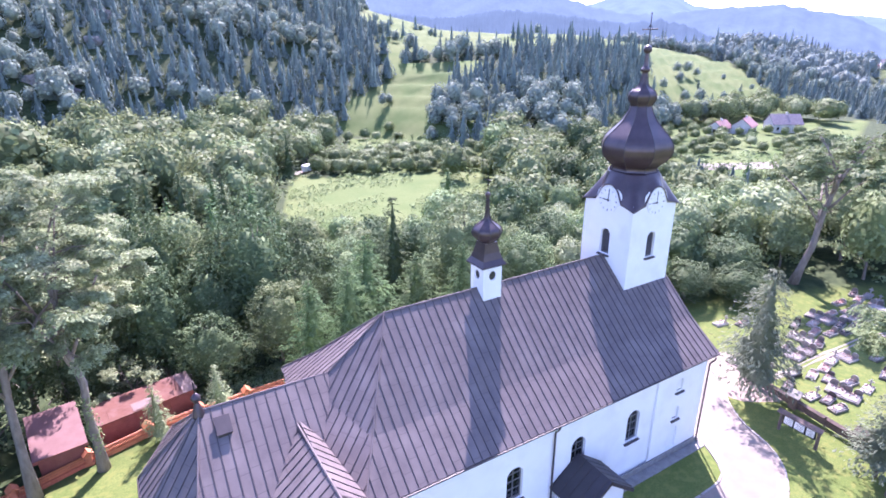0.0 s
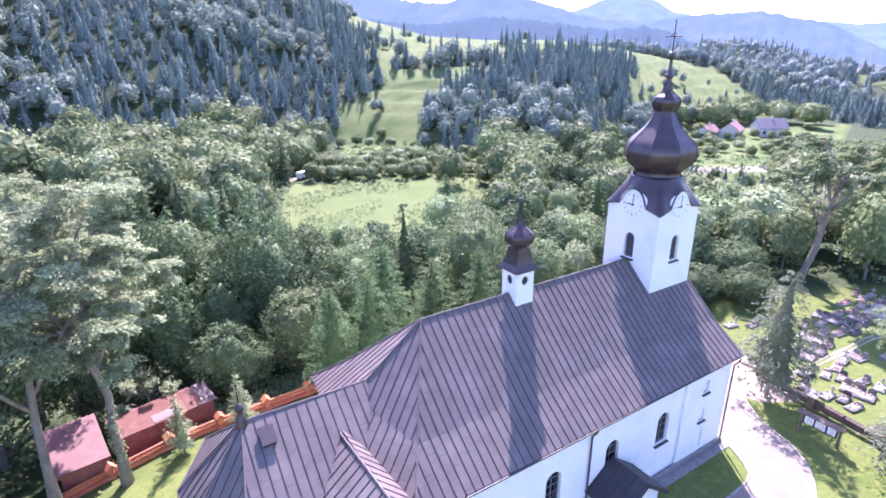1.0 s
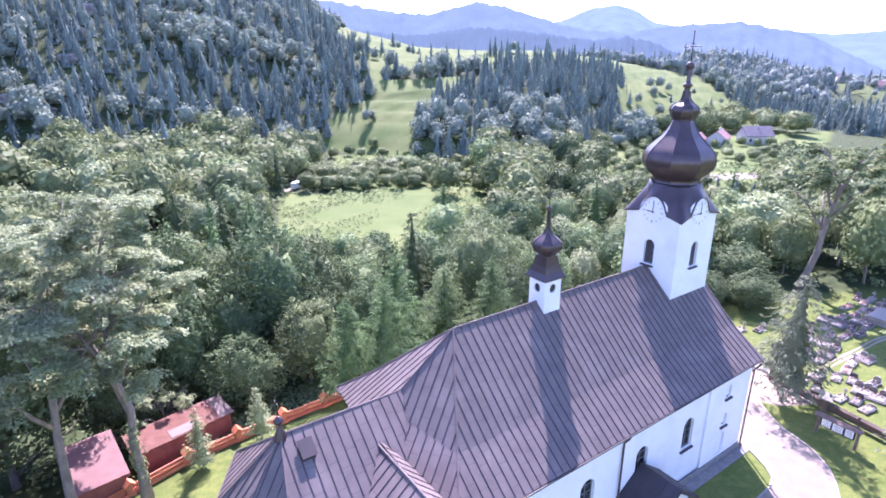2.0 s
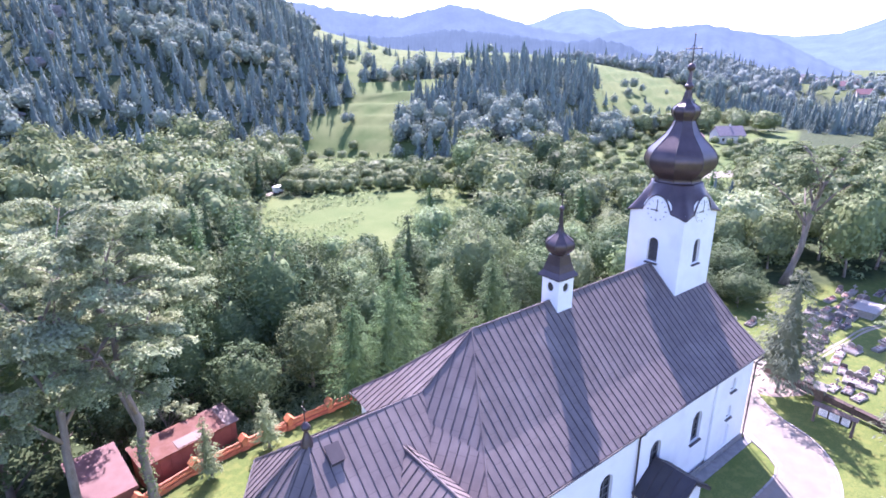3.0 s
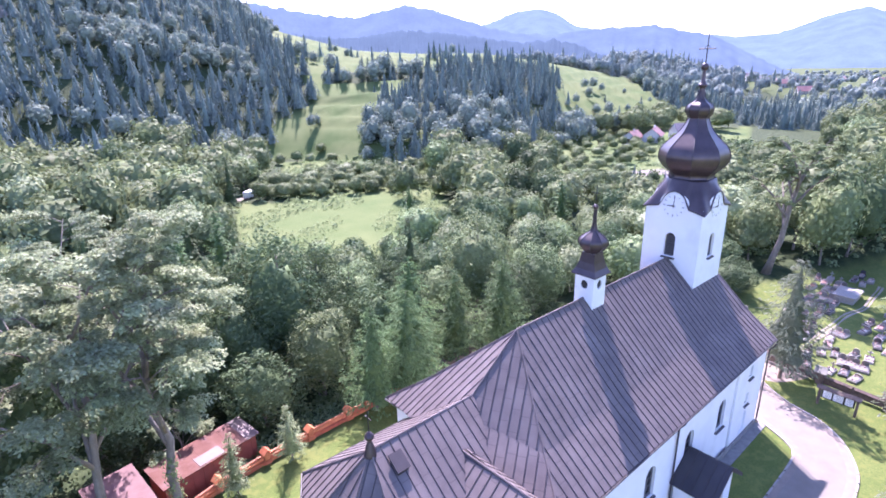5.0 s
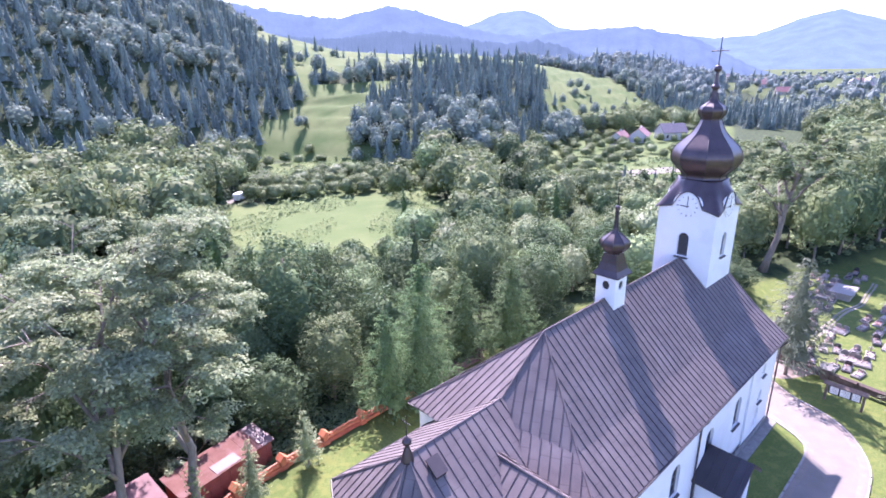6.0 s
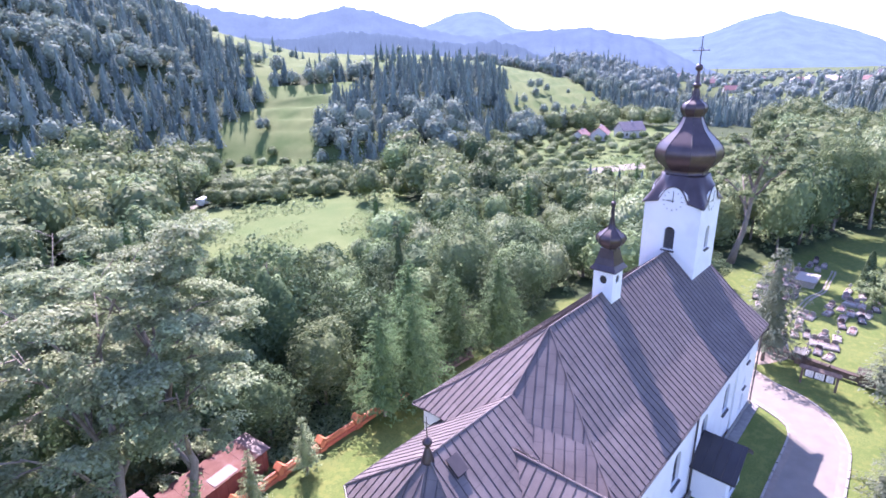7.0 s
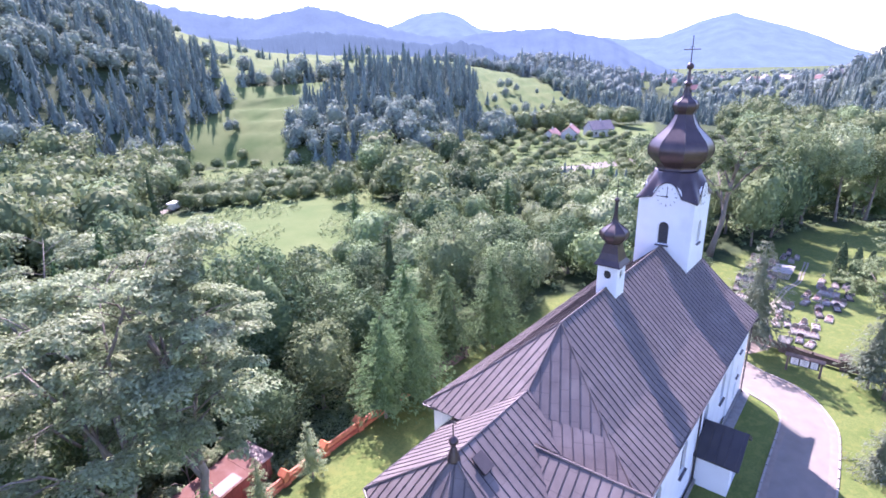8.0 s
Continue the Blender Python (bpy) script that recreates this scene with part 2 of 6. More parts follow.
def add_prism(bm, ring, offset):
    """A solid from a planar ring of points, pushed along offset."""
    a = [bm.verts.new(p) for p in ring]
    b = [bm.verts.new(Vector(p) + Vector(offset)) for p in ring]
    bm.faces.new(a)
    bm.faces.new(list(reversed(b)))
    for i in range(len(ring)):
        j = (i + 1) % len(ring)
        bm.faces.new((a[i], b[i], b[j], a[j]))


def prism(ring, offset):
    bm = bmesh.new()
    add_prism(bm, ring, offset)
    return bm


def add_tube(bm, pts, radii, n=7):
    """A tapered tube along points."""
    rings = []
    for i, p in enumerate(pts):
        p = Vector(p)
        d = (Vector(pts[min(i + 1, len(pts) - 1)]) - Vector(pts[max(i - 1, 0)])).normalized()
        a = d.orthogonal().normalized()
        b = d.cross(a)
        rings.append([bm.verts.new(p + radii[i] * (math.cos(2 * math.pi * k / n) * a + math.sin(2 * math.pi * k / n) * b)) for k in range(n)])
    for r, s in zip(rings, rings[1:]):
        best = min(range(n), key=lambda q: sum((s[(k + q) % n].co - r[k].co).length for k in range(n)))
        for k in range(n):
            bm.faces.new((r[k], r[(k + 1) % n], s[(k + 1 + best) % n], s[(k + best) % n]))
    bm.faces.new(rings[0])
    bm.faces.new(rings[-1])


def add_lathe(bm, profile, n=8, turn=0.0, centre=(0, 0)):
    """Rings of n corners after a profile of (radius, height)."""
    rings = []
    for r, z in profile:
        rings.append([bm.verts.new((centre[0] + r * math.cos(turn + 2 * math.pi * k / n), centre[1] + r * math.sin(turn + 2 * math.pi * k / n), z)) for k in range(n)])
    for r, s in zip(rings, rings[1:]):
        for k in range(n):
            bm.faces.new((r[k], r[(k + 1) % n], s[(k + 1) % n], s[k]))
    bm.faces.new(list(reversed(rings[0])))
    bm.faces.new(rings[-1])


def smooth_profile(keys, steps=4):
    """A soft curve through (radius, height) keys."""
    out = []
    for i in range(len(keys) - 1):
        p0, p1, p2, p3 = (Vector(keys[max(0, min(len(keys) - 1, k))]) for k in (i - 1, i, i + 1, i + 2))
        for s in range(steps):
            t = s / steps
            q = 0.5 * ((2 * p1) + (p2 - p0) * t + (2 * p0 - 5 * p1 + 4 * p2 - p3) * t * t + (3 * p1 - p0 - 3 * p2 + p3) * t ** 3)
            out.append((max(0.01, q[0]), q[1]))
    return out + [tuple(keys[-1])]


def arch_ring(u, zb, w, h, n=8, arch=True):
    """The outline of a round-headed opening, in wall coordinates."""
    r = w / 2
    if not arch:
        return [(u - r, zb), (u + r, zb), (u + r, zb + h), (u - r, zb + h)]
    zs = zb + h - r
    return [(u - r, zb), (u + r, zb)] + [(u + r * math.cos(math.pi * k / n), zs + r * math.sin(math.pi * k / n)) for k in range(n + 1)]


def wall_with_openings(outline, holes, origin, along, thick):
    """A wall of real thickness: outline and holes are rings of (u, z); along: its horizontal direction; thick: the vector through it."""
    bm = bmesh.new()
    along, origin = Vector(along).normalized(), Vector(origin)
    edges = []
    for ring in [outline] + holes:
        vs = [bm.verts.new(origin + along * u + Vector((0, 0, z))) for u, z in ring]
        edges += [bm.edges.new((vs[i], vs[(i + 1) % len(vs)])) for i in range(len(vs))]
    bmesh.ops.triangle_fill(bm, use_beauty=True, use_dissolve=False, edges=edges)
    r = bmesh.ops.extrude_face_region(bm, geom=bm.faces[:])
    bmesh.ops.translate(bm, verts=[v for v in r["geom"] if isinstance(v, bmesh.types.BMVert)], vec=Vector(thick))
    return bm


def clip_poly(poly, u, keep_above):
    out = []
    for i in range(len(poly)):
        a, b = poly[i], poly[(i + 1) % len(poly)]
        ia, ib = ((a[0] >= u) == keep_above), ((b[0] >= u) == keep_above)
        if ia:
            out.append(a)
        if ia != ib:
            t = (u - a[0]) / (b[0] - a[0])
            out.append((u, a[1] + t * (b[1] - a[1])))
    return out


def sheet_roof(poly, parent, spacing=0.53, phase=0.0, metal=None):
    """A roof slope of standing-seam sheets: a deck, one object a sheet, and the raised seams between them."""
    P = [Vector(p) for p in poly]
    nrm = Vector((0, 0, 0))
    for i in range(len(P)):
        nrm += P[i].cross(P[(i + 1) % len(P)])
    nrm.normalize()
    if nrm.z < 0:
        nrm = -nrm
        P.reverse()
    e = Vector((0, 0, 1)).cross(nrm).normalized()
    s = nrm.cross(e)
    o = nrm * (sum(q.dot(nrm) for q in P) / len(P))
    flat = [((p - o).dot(e), (p - o).dot(s)) for p in P]
    bm = bmesh.new()
    add_prism(bm, [p - nrm * 0.07 for p in P], -nrm * 0.16)
    bmesh.ops.triangulate(bm, faces=bm.faces[:])
    deck = part("roof_deck", bm, seam_metal, parent)
    lo, hi = min(f[0] for f in flat), max(f[0] for f in flat)
    k = math.floor((lo - phase) / spacing)
    while phase + k * spacing < hi:
        u0, u1 = phase + k * spacing, phase + (k + 1) * spacing
        k += 1
        strip = clip_poly(clip_poly(flat, u0 + 0.012, True), u1 - 0.012, False) if len(flat) > 2 else []
        if len(strip) < 3:
            continue
        lift, tilt = random.uniform(0, 0.003), random.uniform(-0.002, 0.002)
        ring = [o + e * u + s * v + nrm * (lift + tilt * (u - u0) / spacing) for u, v in strip]
        sheet = prism(ring, -nrm * 0.03)
        flat_faces = len(sheet.faces)
        edge = [v for u, v in strip if abs(u - (u0 + 0.012)) < 1e-4]
        if len(edge) >= 2 and max(edge) - min(edge) > 0.1:
            a, b = o + e * u0 + s * min(edge), o + e * u0 + s * max(edge)
            w = e * 0.018
            add_prism(sheet, [a - w, a + w, b + w, b - w], nrm * 0.034)
        sheet.faces.ensure_lookup_table()
        for q in range(flat_faces, len(sheet.faces)):
            sheet.faces[q].material_index = 1
        part("roof_panel", sheet, metal or roof_metal, parent).data.materials.append(seam_metal)
    return deck


# ---------- foliage ----------
def sphere_dirs(n, rng):
    d = rng.normal(size=(n, 3))
    return d / np.linalg.norm(d, axis=1, keepdims=True)


def unit(v):
    return v / (np.linalg.norm(v, axis=1, keepdims=True) + 1e-9)


def cards(points, normals, sizes, rng, lean=0.6, aspect=0.7, axis=None):
    """Leaf blades as four-cornered pieces round points, facing roughly along normals."""
    n = len(points)
    nn = unit(unit(normals) + lean * rng.normal(size=(n, 3)))
    a = np.cross(nn, rng.normal(size=(n, 3))) if axis is None else axis + 0.35 * rng.normal(size=(n, 3))
    a = unit(a - nn * np.sum(a * nn, axis=1, keepdims=True))
    b = np.cross(nn, a) * aspect
    sz = np.asarray(sizes)[:, None]
    return np.stack([points - a * sz, points - b * sz * 0.8 + nn * sz * 0.15, points + a * sz, points + b * sz * 0.8 + nn * sz * 0.15], axis=1).reshape(-1, 3)


def joined(pieces):
    """Vertices and quads of several pieces as one."""
    vs, qs, n = [], [], 0
    for v, q in pieces:
        vs.append(v)
        qs.append(np.asarray(q) + n)
        n += len(v)
    return np.concatenate(vs), np.concatenate(qs)


def loose(v):
    """Single blades: their vertices with a quad for each four."""
    return v, np.arange(len(v)).reshape(-1, 4)


def quad_mesh(name, v, q, mat, smooth=True):
    n = len(q)
    me = bpy.data.meshes.new(name)
    me.vertices.add(len(v))
    me.vertices.foreach_set("co", np.asarray(v, dtype=np.float32).ravel())
    me.loops.add(4 * n)
    me.loops.foreach_set("vertex_index", np.asarray(q, dtype=np.int32).ravel())
    me.polygons.add(n)
    me.polygons.foreach_set("loop_start", np.arange(0, 4 * n, 4, dtype=np.int32))
    me.polygons.foreach_set("loop_total", np.full(n, 4, dtype=np.int32))
    me.materials.append(mat)
    me.update(calc_edges=True)
    if smooth:
        me.shade_smooth()
    return me


def card_mesh(name, v, mat):
    return quad_mesh(name, *loose(v), mat, False)


def cube_sphere(n):
    """A sphere of even quads: unit directions and faces."""
    index, dirs, quads = {}, [], []

    def vert(p):
        if p not in index:
            index[p] = len(dirs)
            dirs.append([math.tan((2 * c / n - 1) * math.pi / 4) for c in p])
        return index[p]

    for ax in range(3):
        for side in (0, n):
            for u in range(n):
                for w in range(n):
                    ring = []
                    for du, dw in ((0, 0), (1, 0), (1, 1), (0, 1)):
                        p = [0, 0, 0]
                        p[ax], p[(ax + 1) % 3], p[(ax + 2) % 3] = side, u + du, w + dw
                        ring.append(vert(tuple(p)))
                    quads.append(ring if side else ring[::-1])
    return unit(np.array(dirs, dtype=float)), np.array(quads)


def broadleaf_crown(rng, H, R, base, core, leaves, size, lobes=14, tufts=0, inner=0.80, lean=0.24):
    """A crown of swelling lobes: closed dark foliage within, leaves or tufts of leaves over the outside."""
    half = (1 - base) * H / 2
    stretch = np.array([R, R, half])
    centre = np.array([0, 0, base * H + half])
    L = sphere_dirs(lobes, rng)
    L[:, 2] = np.where(L[:, 2] < -0.45, -L[:, 2], L[:, 2])
    L = unit(L)
    amp = 0.16 + 0.24 * rng.random(lobes)

    def radius(d):
        c = unit(d) @ L.T
        return 0.68 + np.max(amp * np.exp(11 * (c - 1)), axis=1) + 0.035 * np.sin(9 * d[:, 0] + 4 * d[:, 2]) * np.sin(8 * d[:, 1] - 5 * d[:, 2])

    def normal(d):
        t1 = unit(np.cross(d, np.array([0.3, 0.2, 0.93])))
        t2 = np.cross(d, t1)
        r, e = radius(d), 0.09
        g1, g2 = (radius(d + e * t1) - r) / e / r, (radius(d + e * t2) - r) / e / r
        return unit((d - g1[:, None] * t1 - g2[:, None] * t2) / stretch)

    def shape(d, r):
        p = d * r[:, None]
        p[:, :2] *= (1.0 + 0.22 * (1 - p[:, 2:] ** 2).clip(0, 1))
        return p * stretch * np.array([0.86, 0.86, 1.0]) + centre

    def spread_dirs(n):
        """Even directions with a little disorder, few of them from below."""
        k = np.arange(n) + 0.5
        z = 1 - 1.72 * k / n
        a = 2.39996 * k + rng.random() * 6.28
        s = np.sqrt(1 - z * z)
        return unit(np.stack([s * np.cos(a), s * np.sin(a), z], axis=1) + rng.normal(size=(n, 3)) * 0.9 / math.sqrt(n))

    dirs, quads = cube_sphere(core)
    wob = 1 + 0.2 * (rng.random(len(dirs)) - 0.5)
    body = shape(dirs, radius(dirs) * inner * wob)
    single = int(leaves * (0.62 if tufts else 1.0))
    d = spread_dirs(single)
    p = [shape(d, radius(d) * (0.84 + 0.2 * rng.random(single)))]
    nr = [normal(d) + np.array([0, 0, 0.1])]
    if tufts:
        td = spread_dirs(tufts)
        tp = shape(td, radius(td) * (0.90 + 0.18 * rng.random(tufts)))
        tn = normal(td)
        k = np.repeat(np.arange(tufts), max(1, (leaves - single) // tufts))
        off = rng.normal(size=(len(k), 3)) * (0.5 + 0.5 * rng.random(tufts))[k][:, None] * size * 2.2
        off -= tn[k] * np.sum(off * tn[k], axis=1, keepdims=True) * 0.6
        off[:, 2] -= 0.2 * (off[:, 0] ** 2 + off[:, 1] ** 2) / (size * 4)
        p.append(tp[k] + off)
        nr.append(tn[k] + 0.35 * unit(off))
    p, nr = np.concatenate(p), np.concatenate(nr)
    s = size * (0.65 + 0.7 * rng.random(len(p)))
    return joined([(body, quads), loose(cards(p, nr, s, rng, lean, 0.75))])


def spruce_body(rng, H, R, base, tiers, sides, full=1.0):
    """The closed inside of a conifer: skirts that taper from tier to tier."""
    rings = []
    h = (1 - base) * H
    for k in range(tiers):
        f = k / tiers
        r = R * (1 - f) ** 0.95 * full * rng.uniform(0.85, 1.12)
        step = h / tiers
        z = base * H + f * h
        jag = 0.62 + 0.62 * rng.random(sides)
        a = 2 * math.pi * (np.arange(sides) + 0.5 * (k % 2)) / sides + rng.random()
        rings.append(np.stack([r * jag * np.cos(a), r * jag * np.sin(a), z - 0.22 * r * jag + 0.1 * r], axis=1))
        q = 0.56 * r
        rings.append(np.stack([q * np.cos(a), q * np.sin(a), np.full(sides, z + 0.62 * step)], axis=1))
    a = 2 * math.pi * np.arange(sides) / sides
    rings.append(np.stack([0.02 * R * np.cos(a), 0.02 * R * np.sin(a), np.full(sides, H)], axis=1))
    quads = [(i * sides + k, i * sides + (k + 1) % sides, (i + 1) * sides + (k + 1) % sides, (i + 1) * sides + k) for i in range(len(rings) - 1) for k in range(sides)]
    return np.concatenate(rings), np.array(quads)


def spruce_sprays(rng, H, R, base, whorls, arms, per, size):
    """Whorls of drooping arms with needle sprays along them, hanging at the tips."""
    pts, nrm, szs, axs = [], [], [], []
    for w in range(whorls):
        f = (w + rng.random() * 0.7) / whorls
        z = H * (base + (1 - base) * f)
        reach = R * (1 - f) ** 0.68 * (0.85 + 0.3 * rng.random()) + 0.12
        for a in range(max(5, int(arms * (1 - 0.35 * f)))):
            ang = rng.random() * 2 * math.pi
            L = reach * (0.7 + 0.42 * rng.random())
            t = 0.25 + 0.75 * rng.random(per) ** 0.7
            side = (rng.random(per) - 0.5) * 0.62 * L * (1.05 - 0.7 * t)
            x = L * t
            zz = z - 0.30 * L * t + 0.17 * L * t * t - 0.14 * np.abs(side) + rng.normal(size=per) * 0.05
            c, s = math.cos(ang), math.sin(ang)
            pts.append(np.stack([x * c - side * s, x * s + side * c, zz], axis=1))
            nrm.append(np.tile(np.array([0.55 * c, 0.55 * s, 0.8]), (per, 1)))
            axs.append(np.tile(np.array([c, s, -0.35]), (per, 1)))
            szs.append(size * (0.6 + 0.8 * rng.random(per)) * (1 - 0.45 * f))
    return cards(np.concatenate(pts), np.concatenate(nrm), np.concatenate(szs), rng, 0.32, 0.36, np.concatenate(axs))


def far_spruce(rng, H, R, sprays, size, tiers=4, sides=5):
    """A conifer of the far woods: hanging sprays round a slim closed body."""
    body = spruce_body(rng, H * 0.96, R, 0.02, tiers, sides, 0.62)
    k = np.arange(sprays) + rng.random(sprays)
    f = 1 - np.sqrt(1 - k / sprays * 0.985)
    a = 2.39996 * np.arange(sprays) + rng.normal(size=sprays) * 0.25
    r = R * (1 - f) ** 0.9 * (0.66 + 0.42 * rng.random(sprays)) + 0.05
    p = np.stack([r * np.cos(a), r * np.sin(a), H * (0.03 + 0.97 * f) - 0.15 * r], axis=1)
    d = np.stack([np.cos(a), np.sin(a), np.full(sprays, 0.55)], axis=1)
    ax = np.stack([np.cos(a), np.sin(a), np.full(sprays, -0.45)], axis=1)
    return joined([body, loose(cards(p, d, size * (1.1 - 0.75 * f) * (0.7 + 0.6 * rng.random(sprays)), rng, 0.2, 0.55, ax))])


def limbs(bm, rng, H, R, base, r0, lean=(0, 0), n=9, sides=7):
    """A tapered trunk with limbs that fork into the crown."""
    lx, ly = lean
    def spine(f):
        return Vector((lx * f * f * H + 0.05 * R * math.sin(5 * f), ly * f * f * H + 0.05 * R * math.cos(4 * f) - 0.05 * R, f * H))
    fs = [0, 0.03, 0.12, 0.25, 0.4, 0.55, 0.7, 0.85]
    add_tube(bm, [spine(f) - Vector((0, 0, 0.35 if f == 0 else 0)) for f in fs], [r0 * q for q in (1.5, 1.1, 0.95, 0.85, 0.7, 0.5, 0.3, 0.1)], sides)
    for i in range(n):
        f = base * 0.85 + (0.8 - base * 0.85) * (i + rng.random()) / n
        a, L = rng.random() * 6.283, R * (0.5 + 0.3 * rng.random()) * (1.1 - 0.5 * f)
        p = spine(f)
        d = Vector((math.cos(a), math.sin(a), 0))
        q = p + d * L * 0.45 + Vector((0, 0, L * 0.35))
        e = p + d * L + Vector((0, 0, L * (0.55 + 0.3 * rng.random())))
        rr = r0 * 0.42 * (1.1 - f)
        add_tube(bm, [p, q, e], [rr, rr * 0.7, rr * 0.2], 5)


def make_tree(kind, seed, H, R, base, mat, label, category, detail, lean=(0, 0), group=""):
    """One tree, at the origin: trunk with limbs, and a closed crown of leaves or needle sprays. detail: fineness of the inside, leaves, their size, tufts."""
    rng = np.random.default_rng(seed)
    ob = thing(kind, label, category, group)
    bm = bmesh.new()
    if "spruce" in kind:
        whorls, arms, per, size = detail
        add_tube(bm, [(0, 0, -0.3), (0, 0, 0.1 * H), (0, 0, 0.6 * H), (0, 0, 0.98 * H)], [0.012 * H + 0.04, 0.010 * H + 0.02, 0.006 * H, 0.01], 7)
        v, q = joined([spruce_body(rng, H * 0.93, R, base + 0.02, max(5, whorls // 2), 11, 0.45), loose(spruce_sprays(rng, H, R, base, whorls, arms, per, size))])
    else:
        core, leaves, size, tufts = detail
        limbs(bm, rng, H, R, base, 0.009 * H + 0.06, lean, 7 if tufts > 90 else 4, 7 if tufts > 90 else 5)
        v, q = broadleaf_crown(rng, H, R, base, core, leaves, size, 20 if tufts > 90 else 13, tufts, 0.62 if tufts > 90 else 0.78, 0.45 if tufts > 90 else 0.3)
        f = v[:, 2] / H
        v[:, 0] += lean[0] * f * f * H
        v[:, 1] += lean[1] * f * f * H
    part("trunk", bm, bark, ob, smooth=True)
    part("crown", quad_mesh("crown", v, q, mat), mat, ob)
    return ob


def airy_tree(seed, spine, leaders, R, mat, label, leaf, per, r0, group="", turn0=0.0, branches=6, twigs=5, fall=0.25, ivy=0.0):
    """An old tree seen from near: a bending trunk, rising leaders that fork twice, and flat sprays of leaves at every tip."""
    rng = np.random.default_rng(seed)
    t = thing("broadleaf_tree", label, "tree", group)
    bm = bmesh.new()
    P = [Vector(p) for p in spine]
    n = len(P)
    add_tube(bm, P, [r0 * (1.45 if i == 0 else 1.0 - 0.6 * i / (n - 1)) for i in range(n)], 10)
    tips = []
    top = P[-1].z

    def along(f):
        x = f * (n - 1)
        i = min(n - 2, int(x))
        return P[i].lerp(P[i + 1], x - i)

    for k in range(leaders):
        g = k / max(1, leaders - 1)
        a = turn0 + 2.4 * k + rng.uniform(-0.3, 0.3)
        s = along(0.46 + 0.52 * g)
        reach = R * (0.88 - 0.42 * g) * rng.uniform(0.85, 1.15)
        e = Vector((P[-1].x * (0.4 + 0.6 * g) + reach * math.cos(a), P[-1].y * (0.4 + 0.6 * g) + reach * math.sin(a), s.z + (top - s.z) * 0.55 + R * (0.25 + 0.65 * g)))
        m = s.lerp(e, 0.5) + Vector((0, 0, 0.12 * reach))
        rr = r0 * (0.48 - 0.2 * g)
        add_tube(bm, [s, s.lerp(m, 0.5) + Vector((0, 0, -0.04 * reach)), m, e], [rr, rr * 0.8, rr * 0.6, rr * 0.2], 6)
        for b in range(branches):
            f = 0.3 + 0.7 * (b + rng.random() * 0.6) / branches
            s2 = (s.lerp(m, f / 0.5) if f < 0.5 else m.lerp(e, (f - 0.5) / 0.5))
            a2 = a + rng.choice((-1, 1)) * rng.uniform(0.3, 1.5)
            l2 = R * rng.uniform(0.28, 0.48)
            e2 = s2 + Vector((l2 * math.cos(a2), l2 * math.sin(a2), l2 * rng.uniform(-0.15, 0.75)))
            add_tube(bm, [s2, s2.lerp(e2, 0.5) + Vector((0, 0, 0.08 * l2)), e2], [rr * 0.38, rr * 0.26, rr * 0.10], 4)
            for c in range(twigs):
                s3 = s2.lerp(e2, 0.35 + 0.65 * (c + 1) / twigs)
                a3 = a2 + rng.uniform(-1.3, 1.3)
                l3 = R * rng.uniform(0.10, 0.22)
                e3 = s3 + Vector((l3 * math.cos(a3), l3 * math.sin(a3), l3 * rng.uniform(-0.3, 0.6)))
                add_tube(bm, [s3, e3], [rr * 0.12, rr * 0.05], 3)
                tips.append((e3, a3))
    part("trunk", bm, bark, t, "grey bark trunk with forking limbs", smooth=True)
    pts, nrm, szs = [], [], []
    for e, a in tips:
        rad = R * rng.uniform(0.09, 0.17)
        u, w = rng.random(per), rng.random(per) * 6.283
        d = np.sqrt(u) * rad
        x, y = d * np.cos(w) * 1.25, d * np.sin(w) * 0.8
        z = -fall * (x * x + y * y) / rad + rng.normal(size=per) * 0.07
        q = np.stack([x * math.cos(a) - y * math.sin(a), x * math.sin(a) + y * math.cos(a), z], axis=1)
        pts.append(q + np.array(e))
        nrm.append(np.stack([q[:, 0] * 0.5 / rad, q[:, 1] * 0.5 / rad, np.full(per, 1.0)], axis=1))
        szs.append(leaf * (0.6 + 0.8 * rng.random(per)))
    v = cards(np.concatenate(pts), np.concatenate(nrm), np.concatenate(szs), rng, 0.35, 0.6)
    part("crown", card_mesh("crown", v, mat), mat, t)
    if ivy:
        k = 420
        h = rng.random(k) ** 1.3 * ivy
        c = np.array([along(min(0.99, 0.12 + 0.3 * q)) for q in h])
        d = sphere_dirs(k, rng)
        clump = 0.5 + 0.5 * np.sin(9 * h) ** 2
        part("ivy", card_mesh("ivy", cards(c + d * (r0 * 0.8 + 0.45 * clump * rng.random(k))[:, None], d, np.full(k, 0.11), rng, 0.4, 0.8), leaf_green), leaf_green, t, "green ivy climbing the trunk")
    return t


# ---------- the lie of the land ----------
CX, CY = -40.0, -20.0
AZ = [-180, -20, -2, 4, 8, 15, 22, 27, 31, 35, 40, 45, 52, 58, 64, 67, 72, 78, 90, 104, 140, 180]
FOOT = [600, 200, 240, 300, 600, 600, 420, 330, 295, 260, 215, 192, 195, 205, 222, 225, 222, 215, 208, 205, 300, 600]
RISE = [5, 70, 60, 28, 6, 8, 20, 25, 30, 35, 42, 46, 48, 54, 68, 80, 140, 190, 215, 215, 100, 5]
LONG = [200, 150, 150, 150, 150, 150, 130, 115, 110, 110, 100, 92, 98, 105, 112, 125, 215, 260, 285, 285, 285, 200]
CREST = [900, 500, 500, 500, 800, 800, 600, 520, 470, 450, 420, 400, 395, 400, 420, 440, 480, 520, 540, 540, 540, 900]
